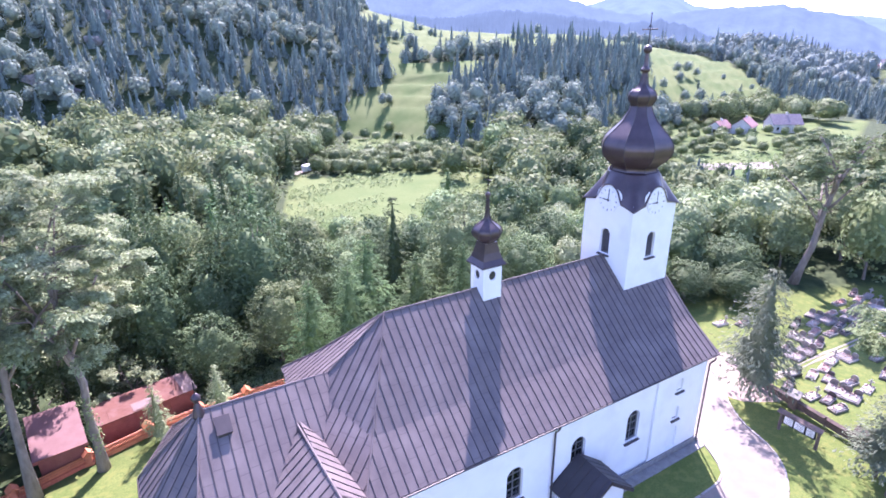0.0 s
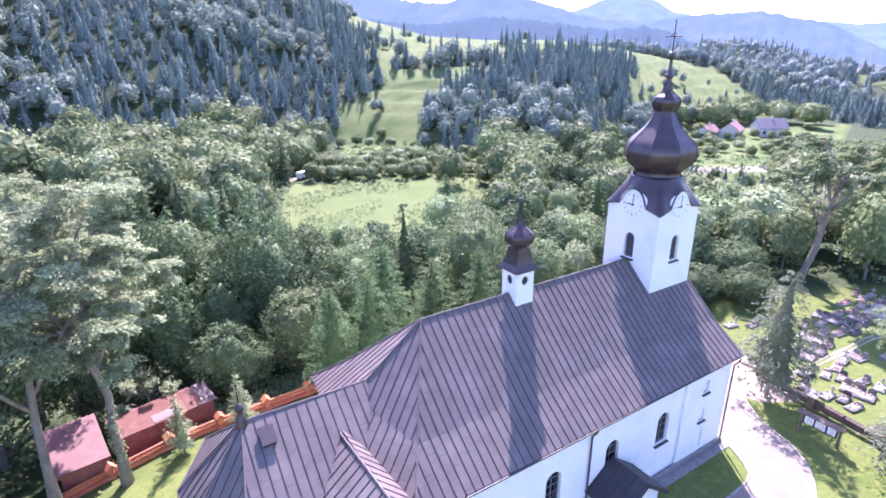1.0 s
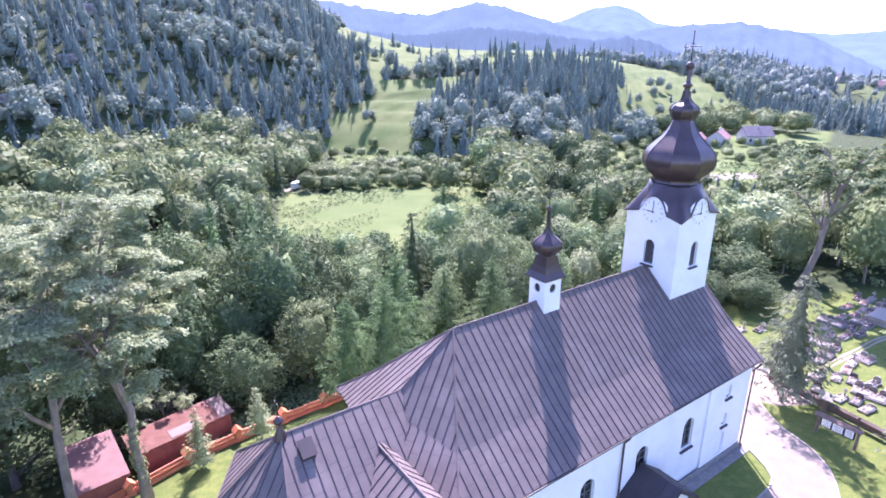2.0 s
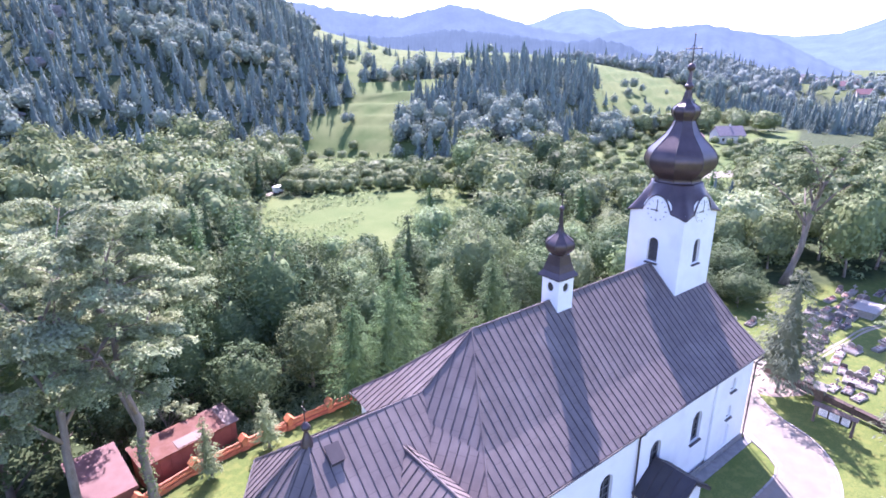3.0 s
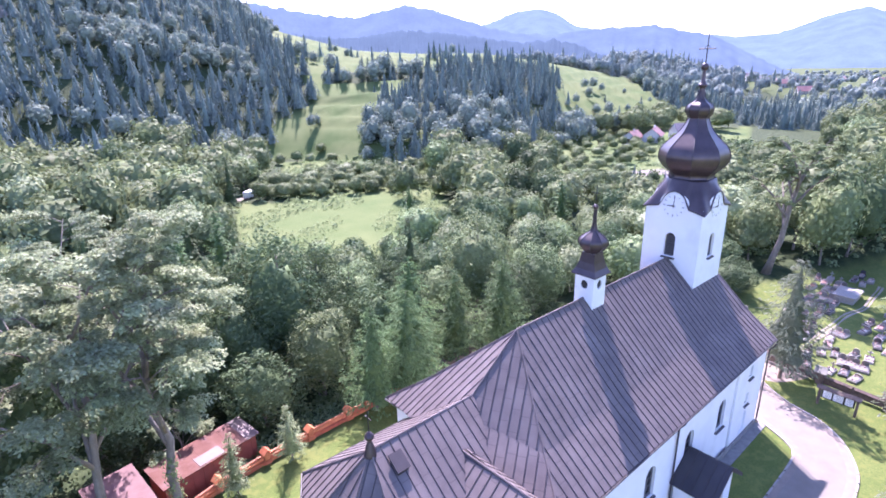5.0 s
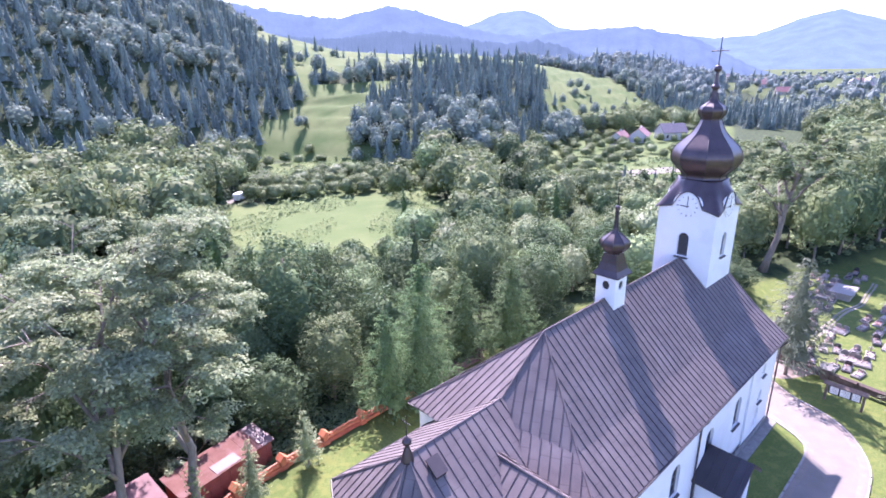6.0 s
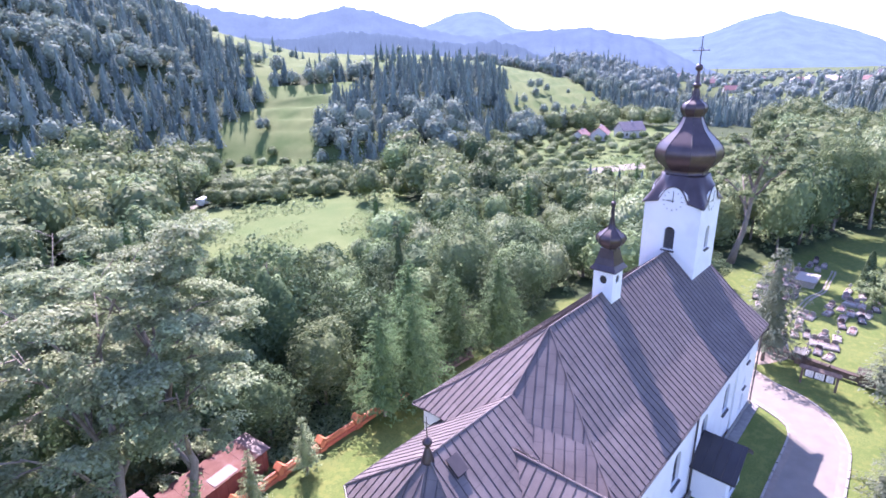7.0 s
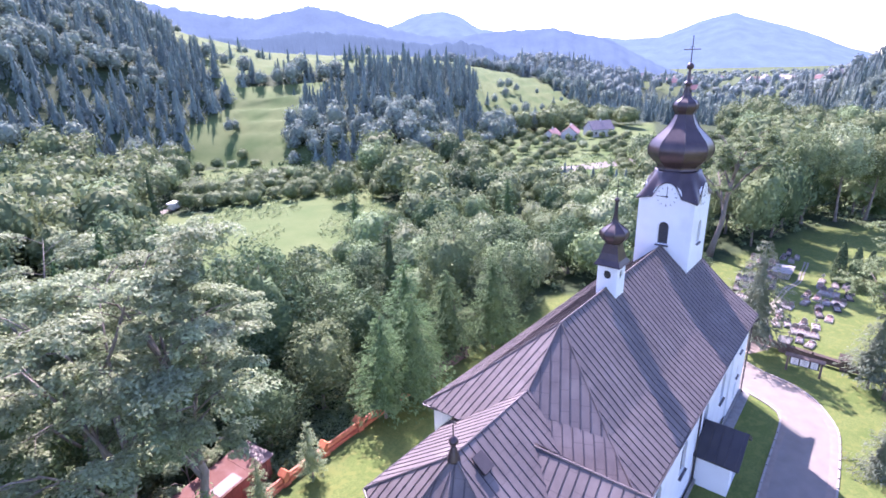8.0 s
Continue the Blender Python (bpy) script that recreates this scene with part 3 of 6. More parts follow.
HILL_AZ = [16, 18.6, 20.5, 23, 25.5, 29.4, 33, 36, 40, 46, 52]
HILL_UP = [0, 0, 4, 14, 24, 34, 31, 28, 30, 30, 0]
EDGE_X = [-70, -40, -32, -20, 15, 30, 80]
EDGE_Y = [2, 13.0, 15.3, 16.3, 16.5, 13, 9]
LAWN_X = [-70, 13, 20, 32, 36, 47, 59, 70, 80]
LAWN_Y = [40, 13, 8.8, 3.9, 2.5, -2, -4.8, -14, -24]
DROP_D = [-4, 0, 3, 7, 16, 32]
DROP_Z = [0, -0.3, -0.8, -1.9, -4.2, -6.4]


def ground_z(x, y):
    """Height of the ground; takes numbers or arrays."""
    d = np.maximum(y - np.interp(x, EDGE_X, EDGE_Y), (x - 74) * 0.8)
    z = np.interp(d, DROP_D, DROP_Z)
    r, a = np.hypot(x - CX, y - CY), np.degrees(np.arctan2(y - CY, x - CX))
    f, h, s, c = (np.interp(a, AZ, q) for q in (FOOT, RISE, LONG, CREST))
    up = h * (1 - np.exp(-np.maximum(0, r - f) / s))
    up = up - 0.16 * np.maximum(0, r - c)
    up = np.maximum(up, np.where(r > c, -2.0, 0.0))
    far_hill = np.interp(a, HILL_AZ, HILL_UP) * np.clip((r - 380) / 240, 0, 1) ** 0.8 * np.clip((1000 - r) / 340, 0, 1)
    up = np.maximum(up, far_hill)
    roll = 0.8 * np.sin(x * 0.045 + 1) * np.sin(y * 0.038) * np.clip((r - 190) / 60, 0, 1)
    terrace = 1.3 * np.sin(up * 1.5) * np.clip((r - f) / 25, 0, 1) * np.clip((70 - a) / 4, 0, 1) * np.clip((c - r) / 20, 0, 1)
    return z + up + roll + terrace


MEADOW = [(-5, 78), (0, 98), (5, 114), (12, 125), (24, 109), (42, 104), (52, 84), (40, 66), (8, 62)]


def inside(x, y, ring):
    hit = False
    for i in range(len(ring)):
        (x0, y0), (x1, y1) = ring[i], ring[(i + 1) % len(ring)]
        if (y0 > y) != (y1 > y) and x < x0 + (y - y0) * (x1 - x0) / (y1 - y0):
            hit = not hit
    return hit


def polar(x, y):
    return math.hypot(x - CX, y - CY), math.degrees(math.atan2(y - CY, x - CX))


def hill_wood(x, y):
    """0: open, 1: broadleaf, 2: spruce. Where the hills are wooded."""
    r, a = polar(x, y)
    f, c = float(np.interp(a, AZ, FOOT)), float(np.interp(a, AZ, CREST))
    if r < f - 4 and r < 322:
        return 0
    wob = 0.5 * math.sin(r * 0.09) + 0.4 * math.sin(r * 0.23 + 1)
    if a > float(np.interp(r, [227, 244, 254, 268, 280, 300, 320, 362, 440], [66.9, 66.3, 64.0, 62.4, 62.3, 62.9, 63.5, 65.2, 66.0])) + wob:
        return 1 if noise.noise((x * 0.025, y * 0.025, 3)) + 0.7 * noise.noise((x * 0.3, y * 0.3, 8)) > 0.24 else 2
    if 37.8 + wob < a < float(np.interp(r, [205, 222, 265, 282, 319, 352], [57.6, 57.3, 53.4, 51.6, 46.5, 40.5])) + 0.5 * wob and r < 372:
        return 1 if r < 232 and noise.noise((x * 0.04, y * 0.04, 5)) > -0.05 else 2
    if 50.8 < a < 60.8 and 276 + wob < r < 297 and not 58.0 < a < 58.5:
        return 1 if noise.noise((x * 0.09, y * 0.09, 15)) > 0.2 else 2
    if 20 < a < 37.5 and r < float(np.interp(a, [20, 25, 30.3, 31.7, 37.3], [292, 300, 300, 286, 270])) and not (24 < a < 29 and r > 215):
        return 1
    if 15 < a < 42 and r > float(np.interp(a, [15, 20, 23, 27.4, 28.5, 31.2, 33.3, 38, 42], [300, 335, 368, 372, 390, 433, 447, 440, 440])) + 5 * wob:
        return 1 if noise.noise((x * 0.012, y * 0.012, 2)) + 0.7 * noise.noise((x * 0.25, y * 0.25, 9)) > 0.0 else 2
    if a < 7.5:
        return 1 if noise.noise((x * 0.02, y * 0.02, 4)) > 0.2 else 2
    if a < 15 and r > 250 and noise.noise((x * 0.014, y * 0.014, 6)) > -0.38:
        return 1 if noise.noise((x * 0.02, y * 0.02, 33)) > 0.0 else 2
    return 0


def build_ground():
    radii = list(np.arange(0, 90, 2.0)) + list(np.arange(90, 260, 4.0)) + list(np.arange(260, 600, 7.0)) + list(np.geomspace(600, 3900, 26))
    naz = 300
    verts, cover = [], []
    for r in radii:
        for k in range(naz):
            # finer steps over the side that the valley opens to
            q = k / naz
            ang = math.radians(-25 + 140 * (q / 0.72)) if q < 0.72 else math.radians(115 + 220 * (q - 0.72) / 0.28)
            x, y = CX + r * math.cos(ang), CY + r * math.sin(ang)
            z = float(ground_z(x, y))
            verts.append((x, y, z))
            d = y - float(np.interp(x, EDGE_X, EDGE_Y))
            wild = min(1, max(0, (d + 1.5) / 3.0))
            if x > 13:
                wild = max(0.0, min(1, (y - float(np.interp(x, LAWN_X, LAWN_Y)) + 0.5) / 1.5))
            rr, a = polar(x, y)
            hay = 0.0
            foot = float(np.interp(a, AZ, FOOT))
            if inside(x, y, MEADOW) or (20 < a < 38 and 172 < rr < 330) or (50 < a < 66 and 138 < rr < 215) or (rr > foot and 22 < a < 70 and hill_wood(x, y) == 0):
                hay, wild = 1.0, 0.0
            if rr > 560 and a < 45:
                hay, wild = 0.3, 0.7
            cover.append((wild, hay, 0.0, 1.0))
    faces = []
    for i in range(len(radii) - 1):
        for k in range(naz):
            j = (k + 1) % naz
            faces.append((i * naz + k, (i + 1) * naz + k, (i + 1) * naz + j, i * naz + j))
    me = mesh_of("ground", verts, faces, ground_material(), True)
    att = me.color_attributes.new("cover", 'FLOAT_COLOR', 'POINT')
    att.data.foreach_set("color", np.array(cover, dtype=np.float32).ravel())
    return tagged(new("ground", me), "mown grass, hay meadow and forest floor of the valley", "ground", kind="structure")


build_ground()


def ridge(name, label, mat, r, keys, foot_z, seed, rough):
    """A far wooded ridge: keys are (bearing, elevation of its crest in degrees)."""
    verts, faces = [], []
    n, m = 420, 26
    a0, a1 = keys[0][0], keys[-1][0]
    for i in range(n):
        a = a0 + (a1 - a0) * i / (n - 1)
        el = float(np.interp(a, [k[0] for k in keys], [k[1] for k in keys]))
        top = 27.5 + r * math.tan(math.radians(el)) + rough * (noise.noise((a * 1.3, seed, 0)) + 0.5 * noise.noise((a * 5, seed, 1)) + 0.3 * noise.noise((a * 31, seed, 2)))
        for j in range(m):
            f = j / (m - 1)
            rr = r * (0.72 + 0.28 * f) + rough * 1.5 * noise.noise((a * 0.9, f * 3, seed)) * (1 - f)
            z = foot_z + (top - foot_z) * (f ** 0.85) + rough * 1.6 * (noise.noise((a * 1.1, f * 4, seed + 3)) + 0.3 * noise.noise((a * 6, f * 14, seed))) * f * (1 - f) * 4
            verts.append((CX + rr * math.cos(math.radians(a)), CY + rr * math.sin(math.radians(a)), z))
        verts.append((CX + r * 1.15 * math.cos(math.radians(a)), CY + r * 1.15 * math.sin(math.radians(a)), foot_z))
    m += 1
    for i in range(n - 1):
        for j in range(m - 1):
            faces.append((i * m + j, (i + 1) * m + j, (i + 1) * m + j + 1, i * m + j + 1))
    return tagged(new(name, mesh_of(name, verts, faces, mat, True)), label, "mountain", kind="structure")


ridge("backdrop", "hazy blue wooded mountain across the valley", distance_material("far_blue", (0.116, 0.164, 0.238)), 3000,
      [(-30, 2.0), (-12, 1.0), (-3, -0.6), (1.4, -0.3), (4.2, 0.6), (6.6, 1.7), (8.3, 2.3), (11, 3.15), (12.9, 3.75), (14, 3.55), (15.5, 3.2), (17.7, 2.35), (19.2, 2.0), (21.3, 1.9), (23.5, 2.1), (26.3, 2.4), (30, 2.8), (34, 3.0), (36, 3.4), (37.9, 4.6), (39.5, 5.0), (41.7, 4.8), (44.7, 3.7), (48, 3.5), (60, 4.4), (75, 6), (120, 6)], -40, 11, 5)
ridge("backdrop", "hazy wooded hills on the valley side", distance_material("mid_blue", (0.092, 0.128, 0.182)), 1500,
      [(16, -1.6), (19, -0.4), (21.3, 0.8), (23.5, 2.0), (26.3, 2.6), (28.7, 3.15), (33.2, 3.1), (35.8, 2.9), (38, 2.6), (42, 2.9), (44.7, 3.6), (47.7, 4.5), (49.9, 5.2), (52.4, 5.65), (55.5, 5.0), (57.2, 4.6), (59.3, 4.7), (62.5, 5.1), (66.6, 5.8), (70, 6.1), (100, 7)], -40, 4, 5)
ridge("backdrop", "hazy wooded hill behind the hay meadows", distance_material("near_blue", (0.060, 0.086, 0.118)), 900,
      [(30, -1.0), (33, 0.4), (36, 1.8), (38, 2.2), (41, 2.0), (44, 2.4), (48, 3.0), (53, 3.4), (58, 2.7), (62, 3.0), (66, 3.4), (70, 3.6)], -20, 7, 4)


# ---------- the church ----------
EAVE, RIDGE = 7.36, 13.38
H = (-19.4, 0, RIDGE)
K = (-22.9, 0, 10.68)
F = (-29.5, 0, 10.75)


def window_in(parent, centre, along, inward, w, h, arch=True, bars=True, sill=True, pane_mat=None, name="window"):
    """A window in a wall opening: dark glazing with its frame, bars and sill. centre: middle of the opening's foot on the outer face."""
    c, al, inn = Vector(centre), Vector(along).normalized(), Vector(inward).normalized()
    ring = arch_ring(0, 0, w, h, 10, arch)
    P = lambda u, z, d: c + al * u + Vector((0, 0, z)) + inn * d
    pane = part(name, prism([P(u, z, 0.26) for u, z in ring], inn * 0.02), pane_mat or glass_dark, parent)
    bm = bmesh.new()
    for i in range(len(ring)):
        a, b = ring[i], ring[(i + 1) % len(ring)]
        ca = [(q[0] * (1 - 0.12 / w), (q[1] - h / 2) * (1 - 0.12 / h) + h / 2) for q in (a, b)]
        add_prism(bm, [P(*a, 0.18), P(*b, 0.18), P(*ca[1], 0.18), P(*ca[0], 0.18)], inn * 0.07)
    if bars:
        add_prism(bm, [P(-0.025, 0.04, 0.19), P(0.025, 0.04, 0.19), P(0.025, h - 0.04, 0.19), P(-0.025, h - 0.04, 0.19)], inn * 0.05)
        for f in (0.28, 0.52, 0.74):
            add_prism(bm, [P(-w / 2 + 0.04, f * h, 0.2), P(w / 2 - 0.04, f * h, 0.2), P(w / 2 - 0.04, f * h + 0.04, 0.2), P(-w / 2 + 0.04, f * h + 0.04, 0.2)], inn * 0.04)
    part("frame", bm, frame_grey, pane, "grey painted frame with glazing bars")
    if sill:
        bm = bmesh.new()
        add_prism(bm, [P(-w / 2 - 0.12, -0.10, -0.16), P(w / 2 + 0.12, -0.10, -0.16), P(w / 2 + 0.12, 0.02, 0.2), P(-w / 2 - 0.12, 0.02, 0.2)], (0, 0, -0.05))
        part("sill", bm, seam_metal, pane, "dark sheet-metal sill")
    return pane


def rect(u0, u1, z0, z1):
    return [(u0, z0), (u1, z0), (u1, z1), (u0, z1)]


church = thing("church", "white plastered village church with a brown sheet-metal roof and onion-domed tower", "church")

# south wall of the nave, from its east corner to the tower block
WY = -6.5
WIN_X = (-19.6, -14.75, -9.9, -5.05)
holes = [arch_ring(x + 23.4, 2.95, 1.15, 2.35) for x in WIN_X]
part("nave_wall", wall_with_openings(rect(0, 25.2, -0.3, 7.2), holes, (-23.4, WY, 0), (1, 0, 0), (0, 0.6, 0)), plaster, church)
for x in WIN_X:
    window_in(church, (x, WY, 2.95), (1, 0, 0), (0, 1, 0), 1.15, 2.35)
# the slightly proud tower block at the west end, with its niches
bm = wall_with_openings(rect(0, 5.0, -0.3, 7.15), [arch_ring(2.3, 5.35, 0.6, 1.0), arch_ring(2.3, 3.05, 0.6, 1.0), arch_ring(2.3, 0.55, 0.95, 1.9)], (-3.15, WY - 0.16, 0), (1, 0, 0), (0, 0.14, 0))
part("nave_wall", bm, plaster, church)
for zb in (5.35, 3.05):
    part("niche_sill", prism([(-1.3, WY - 0.30, zb - 0.10), (-0.4, WY - 0.30, zb - 0.10), (-0.4, WY - 0.02, zb + 0.02), (-1.3, WY - 0.02, zb + 0.02)], (0, 0, -0.05)), seam_metal, church, "dark sheet-metal sill under a blind niche")
part("drip_strip", box((-7.8, WY - 1.0, -0.1), (2.3, WY - 0.305, 0.06), 0.01), plinth_stone, church, "grey gravel strip along the wall foot")
part("plinth", box((-23.6, WY - 0.30, -0.4), (2.05, WY - 0.162, 0.42), 0.02), plinth_stone, church, "grey stone plinth")
# other nave walls
part("nave_wall", wall_with_openings(rect(0, 25.2, -0.5, 7.2), [arch_ring(x + 23.4, 2.95, 1.15, 2.35) for x in WIN_X], (-23.4, 5.9, 0), (1, 0, 0), (0, 0.6, 0)), plaster, church)
for x in WIN_X:
    window_in(church, (x, 6.5, 2.95), (1, 0, 0), (0, -1, 0), 1.15, 2.35)
part("gable_wall", wall_with_openings([(0, -0.3), (11.78, -0.3), (11.78, 7.2), (5.89, 12.6), (0, 7.2)], [arch_ring(5.89, 0.1, 1.8, 2.9)], (1.2, -5.89, 0), (0, 1, 0), (0.6, 0, 0)), plaster, church)
part("door", prism([(1.5, u - 5.89, z) for u, z in arch_ring(5.89, 0.1, 1.8, 2.9)], (0.06, 0, 0)), louvre_wood, church, "dark wooden double door")
part("nave_wall", box((-23.4, 2.6, -0.5), (-22.8, 5.89, 7.5)), plaster, church)
part("nave_wall", box((-23.4, -5.89, -0.5), (-22.8, -2.6, 7.5)), plaster, church)
# chancel and sacristy walls
APSE = [(-22.8, 4.5), (-30.5, 4.5), (-32.25, 1.35), (-32.25, -1.35), (-30.5, -4.5), (-22.8, -4.5)]
for (x0, y0), (x1, y1) in zip(APSE, APSE[1:]):
    d = Vector((x1 - x0, y1 - y0, 0))
    inn = Vector((d.y, -d.x, 0)).normalized() * -1
    L = d.length
    holes = [arch_ring(L / 2, 2.6, 1.1, 2.3)] if L > 3 else []
    part("chancel_wall", wall_with_openings(rect(0, L, -0.5, 7.0), holes, (x0, y0, 0), d, inn * 0.5), plaster, church)
    if holes:
        window_in(church, (x0 + d.x / 2, y0 + d.y / 2, 2.6), d, inn, 1.1, 2.3)
part("sacristy_wall", wall_with_openings([(0, -0.3), (4.8, -0.3), (4.8, 6.9), (2.4, 8.8), (0, 6.9)], [arch_ring(2.4, 2.2, 1.0, 1.8)], (-27.6, -8.3, 0), (1, 0, 0), (0, 0.5, 0)), plaster, church)
window_in(church, (-25.2, -8.3, 2.2), (1, 0, 0), (0, 1, 0), 1.0, 1.8)
part("sacristy_wall", box((-27.6, -7.8, -0.3), (-27.1, -4.5, 6.9)), plaster, church)
part("sacristy_wall", box((-23.9, -7.8, -0.3), (-23.402, -5.9, 6.9)), plaster, church)

# roofs: one part a slope, of single sheets
def slope(name, polys, label="", spacing=0.53):
    body = bmesh.new()
    P = [Vector(p) for p in polys[0]]
    vs = [body.verts.new(p - Vector((0, 0, 0.35))) for p in P]
    body.faces.new(vs)
    bmesh.ops.triangulate(body, faces=body.faces[:])
    ob = part(name, body, seam_metal, church, label)
    for k, poly in enumerate(polys):
        sheet_roof(poly, ob, spacing, 0.17)
    return ob


WEST = 2.45
J, JN = (-22.3, -4.5, 9.24), (-22.3, 4.4, 9.45)
B, BN = (-23.9, -6.95, 7.40), (-23.85, 6.95, 7.5)
V = (-23.40, -1.14, 9.83)
S, SN = (-24.51, -3.0, 8.44), (-24.5, 3.5, 8.08)
slope("roof", [[H, (WEST, 0, RIDGE), (WEST, -4.5, 9.24), J], [J, (WEST, -4.5, 9.24), (2.62, -6.95, EAVE), B]], "brown standing-seam sheet roof of the nave")
slope("roof", [[H, (WEST, 0, RIDGE), (WEST, 4.4, 9.42), JN], [JN, (WEST, 4.4, 9.42), (2.62, 6.95, EAVE), BN]])
slope("roof", [[H, J, V, K], [J, B, (-24.9, -5.5, 7.28), S, V]])
slope("roof", [[H, K, SN, JN], [JN, SN, BN]])
# chancel
AE = 7.0
C1, C2, C3, C4 = (-30.8, 4.95, AE), (-32.7, 1.5, AE), (-32.7, -1.5, AE), (-30.8, -4.95, AE)
slope("roof", [[(-22.9, 0, 10.75), F, C1, (-23.2, 4.95, AE)]], "brown standing-seam sheet roof of the chancel")
slope("roof", [[F, C1, C2]])
slope("roof", [[F, C2, C3]])
slope("roof", [[F, C3, C4]])
slope("roof", [[(-22.9, 0, 10.75), F, C4, (-23.2, -4.95, AE)]])
# sacristy
slope("roof", [[(-25.25, -1.7, 9.38), (-25.0, -8.7, 9.30), (-28.0, -8.7, 7.0), (-28.0, -4.2, 7.05)]], "brown standing-seam sheet roof of the sacristy")
slope("roof", [[(-25.25, -1.7, 9.38), (-25.0, -8.7, 9.30), (-23.3, -8.7, 7.3), (-23.3, -4.6, 7.6), (-24.1, -2.6, 8.75)]])
# ridge and hip cappings
for a, b in ((H, (WEST, 0, RIDGE)), (H, J), (J, B), (H, JN), (JN, BN), (H, K), (K, F), (F, C1), (F, C2), (F, C3), (F, C4), ((-25.25, -1.7, 9.38), (-25.0, -8.7, 9.30))):
    a, b = Vector(a) + Vector((0, 0, 0.03)), Vector(b) + Vector((0, 0, 0.03))
    bm = bmesh.new()
    add_tube(bm, [a, b], [0.055, 0.055], 6)
    part("ridge_capping", bm, roof_metal, church)
# eaves: gutter, fascia, downpipes
bm = bmesh.new()
for a, b in (((2.62, -6.98, EAVE - 0.07), (-23.9, -7.0, EAVE - 0.05)), ((2.62, 6.98, EAVE - 0.07), (-23.85, 7.0, EAVE + 0.05)), ((-23.95, 6.95, 7.42), (-24.2, 3.5, 7.95)), ((-30.8, 5.0, AE - 0.06), (-23.9, 5.0, AE - 0.06)), ((-30.85, 5.0, AE - 0.06), (-32.75, 1.5, AE - 0.06)), ((-32.75, 1.5, AE - 0.06), (-32.75, -1.5, AE - 0.06))):
    add_tube(bm, [a, b], [0.055, 0.055], 7)
part("gutter", bm, seam_metal, church, "dark sheet-metal gutter along the eaves")
for x, y, s in ((-12.0, WY - 0.12, -1), (2.0, WY - 0.28, -1), (-23.0, 6.62, 1)):
    bm = bmesh.new()
    add_tube(bm, [(x, y + s * 0.36, EAVE - 0.1), (x, y + s * 0.3, EAVE - 0.3), (x, y, EAVE - 0.75), (x, y, 0.3), (x, y + s * 0.15, 0.1)], [0.06] * 5, 8)
    part("downpipe", bm, seam_metal, church, "dark downpipe")
part("soffit", prism([(-23.4, WY, 7.18), (1.8, WY, 7.18), (2.5, -6.9, 7.16), (-23.7, -6.9, 7.16)], (0, 0, 0.06)), louvre_wood, church)
part("soffit", prism([(1.8, -6.5, 7.16), (2.5, -6.9, 7.12), (WEST - 0.05, 0, RIDGE - 0.25), (1.8, 0, RIDGE - 0.25)], (0, 0, 0.05)), louvre_wood, church)
part("eaves_corner", box((-24.32, 2.95, 7.62), (-23.75, 3.75, 8.02), 0.02), seam_metal, church, "dark boxed end of the eaves")

# roof vent and apse finial
vent = part("roof_vent", prism([(-28.9, -1.28, 9.6), (-28.9, -0.66, 10.1), (-28.9, -0.66, 10.46), (-28.9, -1.28, 10.02)], (0.62, 0, 0)), seam_metal, church, "small dark sheet-metal roof vent")
part("cover", prism([(-28.96, -1.36, 9.97), (-28.22, -1.36, 9.97), (-28.22, -0.6, 10.51), (-28.96, -0.6, 10.51)], (0, -0.03, 0.04)), seam_metal, vent)
bm = bmesh.new()
add_lathe(bm, smooth_profile([(0.34, 10.5), (0.26, 10.8), (0.14, 11.15), (0.10, 11.3), (0.20, 11.42), (0.24, 11.55), (0.16, 11.7), (0.05, 11.8)], 3), 8, 0.39, (-29.5, 0))
fin = part("finial", bm, dome_metal, church, "brown sheet-metal finial with an iron cross", True)
bm = bmesh.new()
add_tube(bm, [(-29.5, 0, 11.7), (-29.5, 0, 12.9)], [0.03, 0.02], 5)
add_tube(bm, [(-29.5, -0.28, 12.55), (-29.5, 0.28, 12.55)], [0.02, 0.02], 5)
part("cross", bm, iron, fin)

# tower
T = 2.16
TOP, CLOCK_Z, ARC = 17.4, 17.42, 1.10


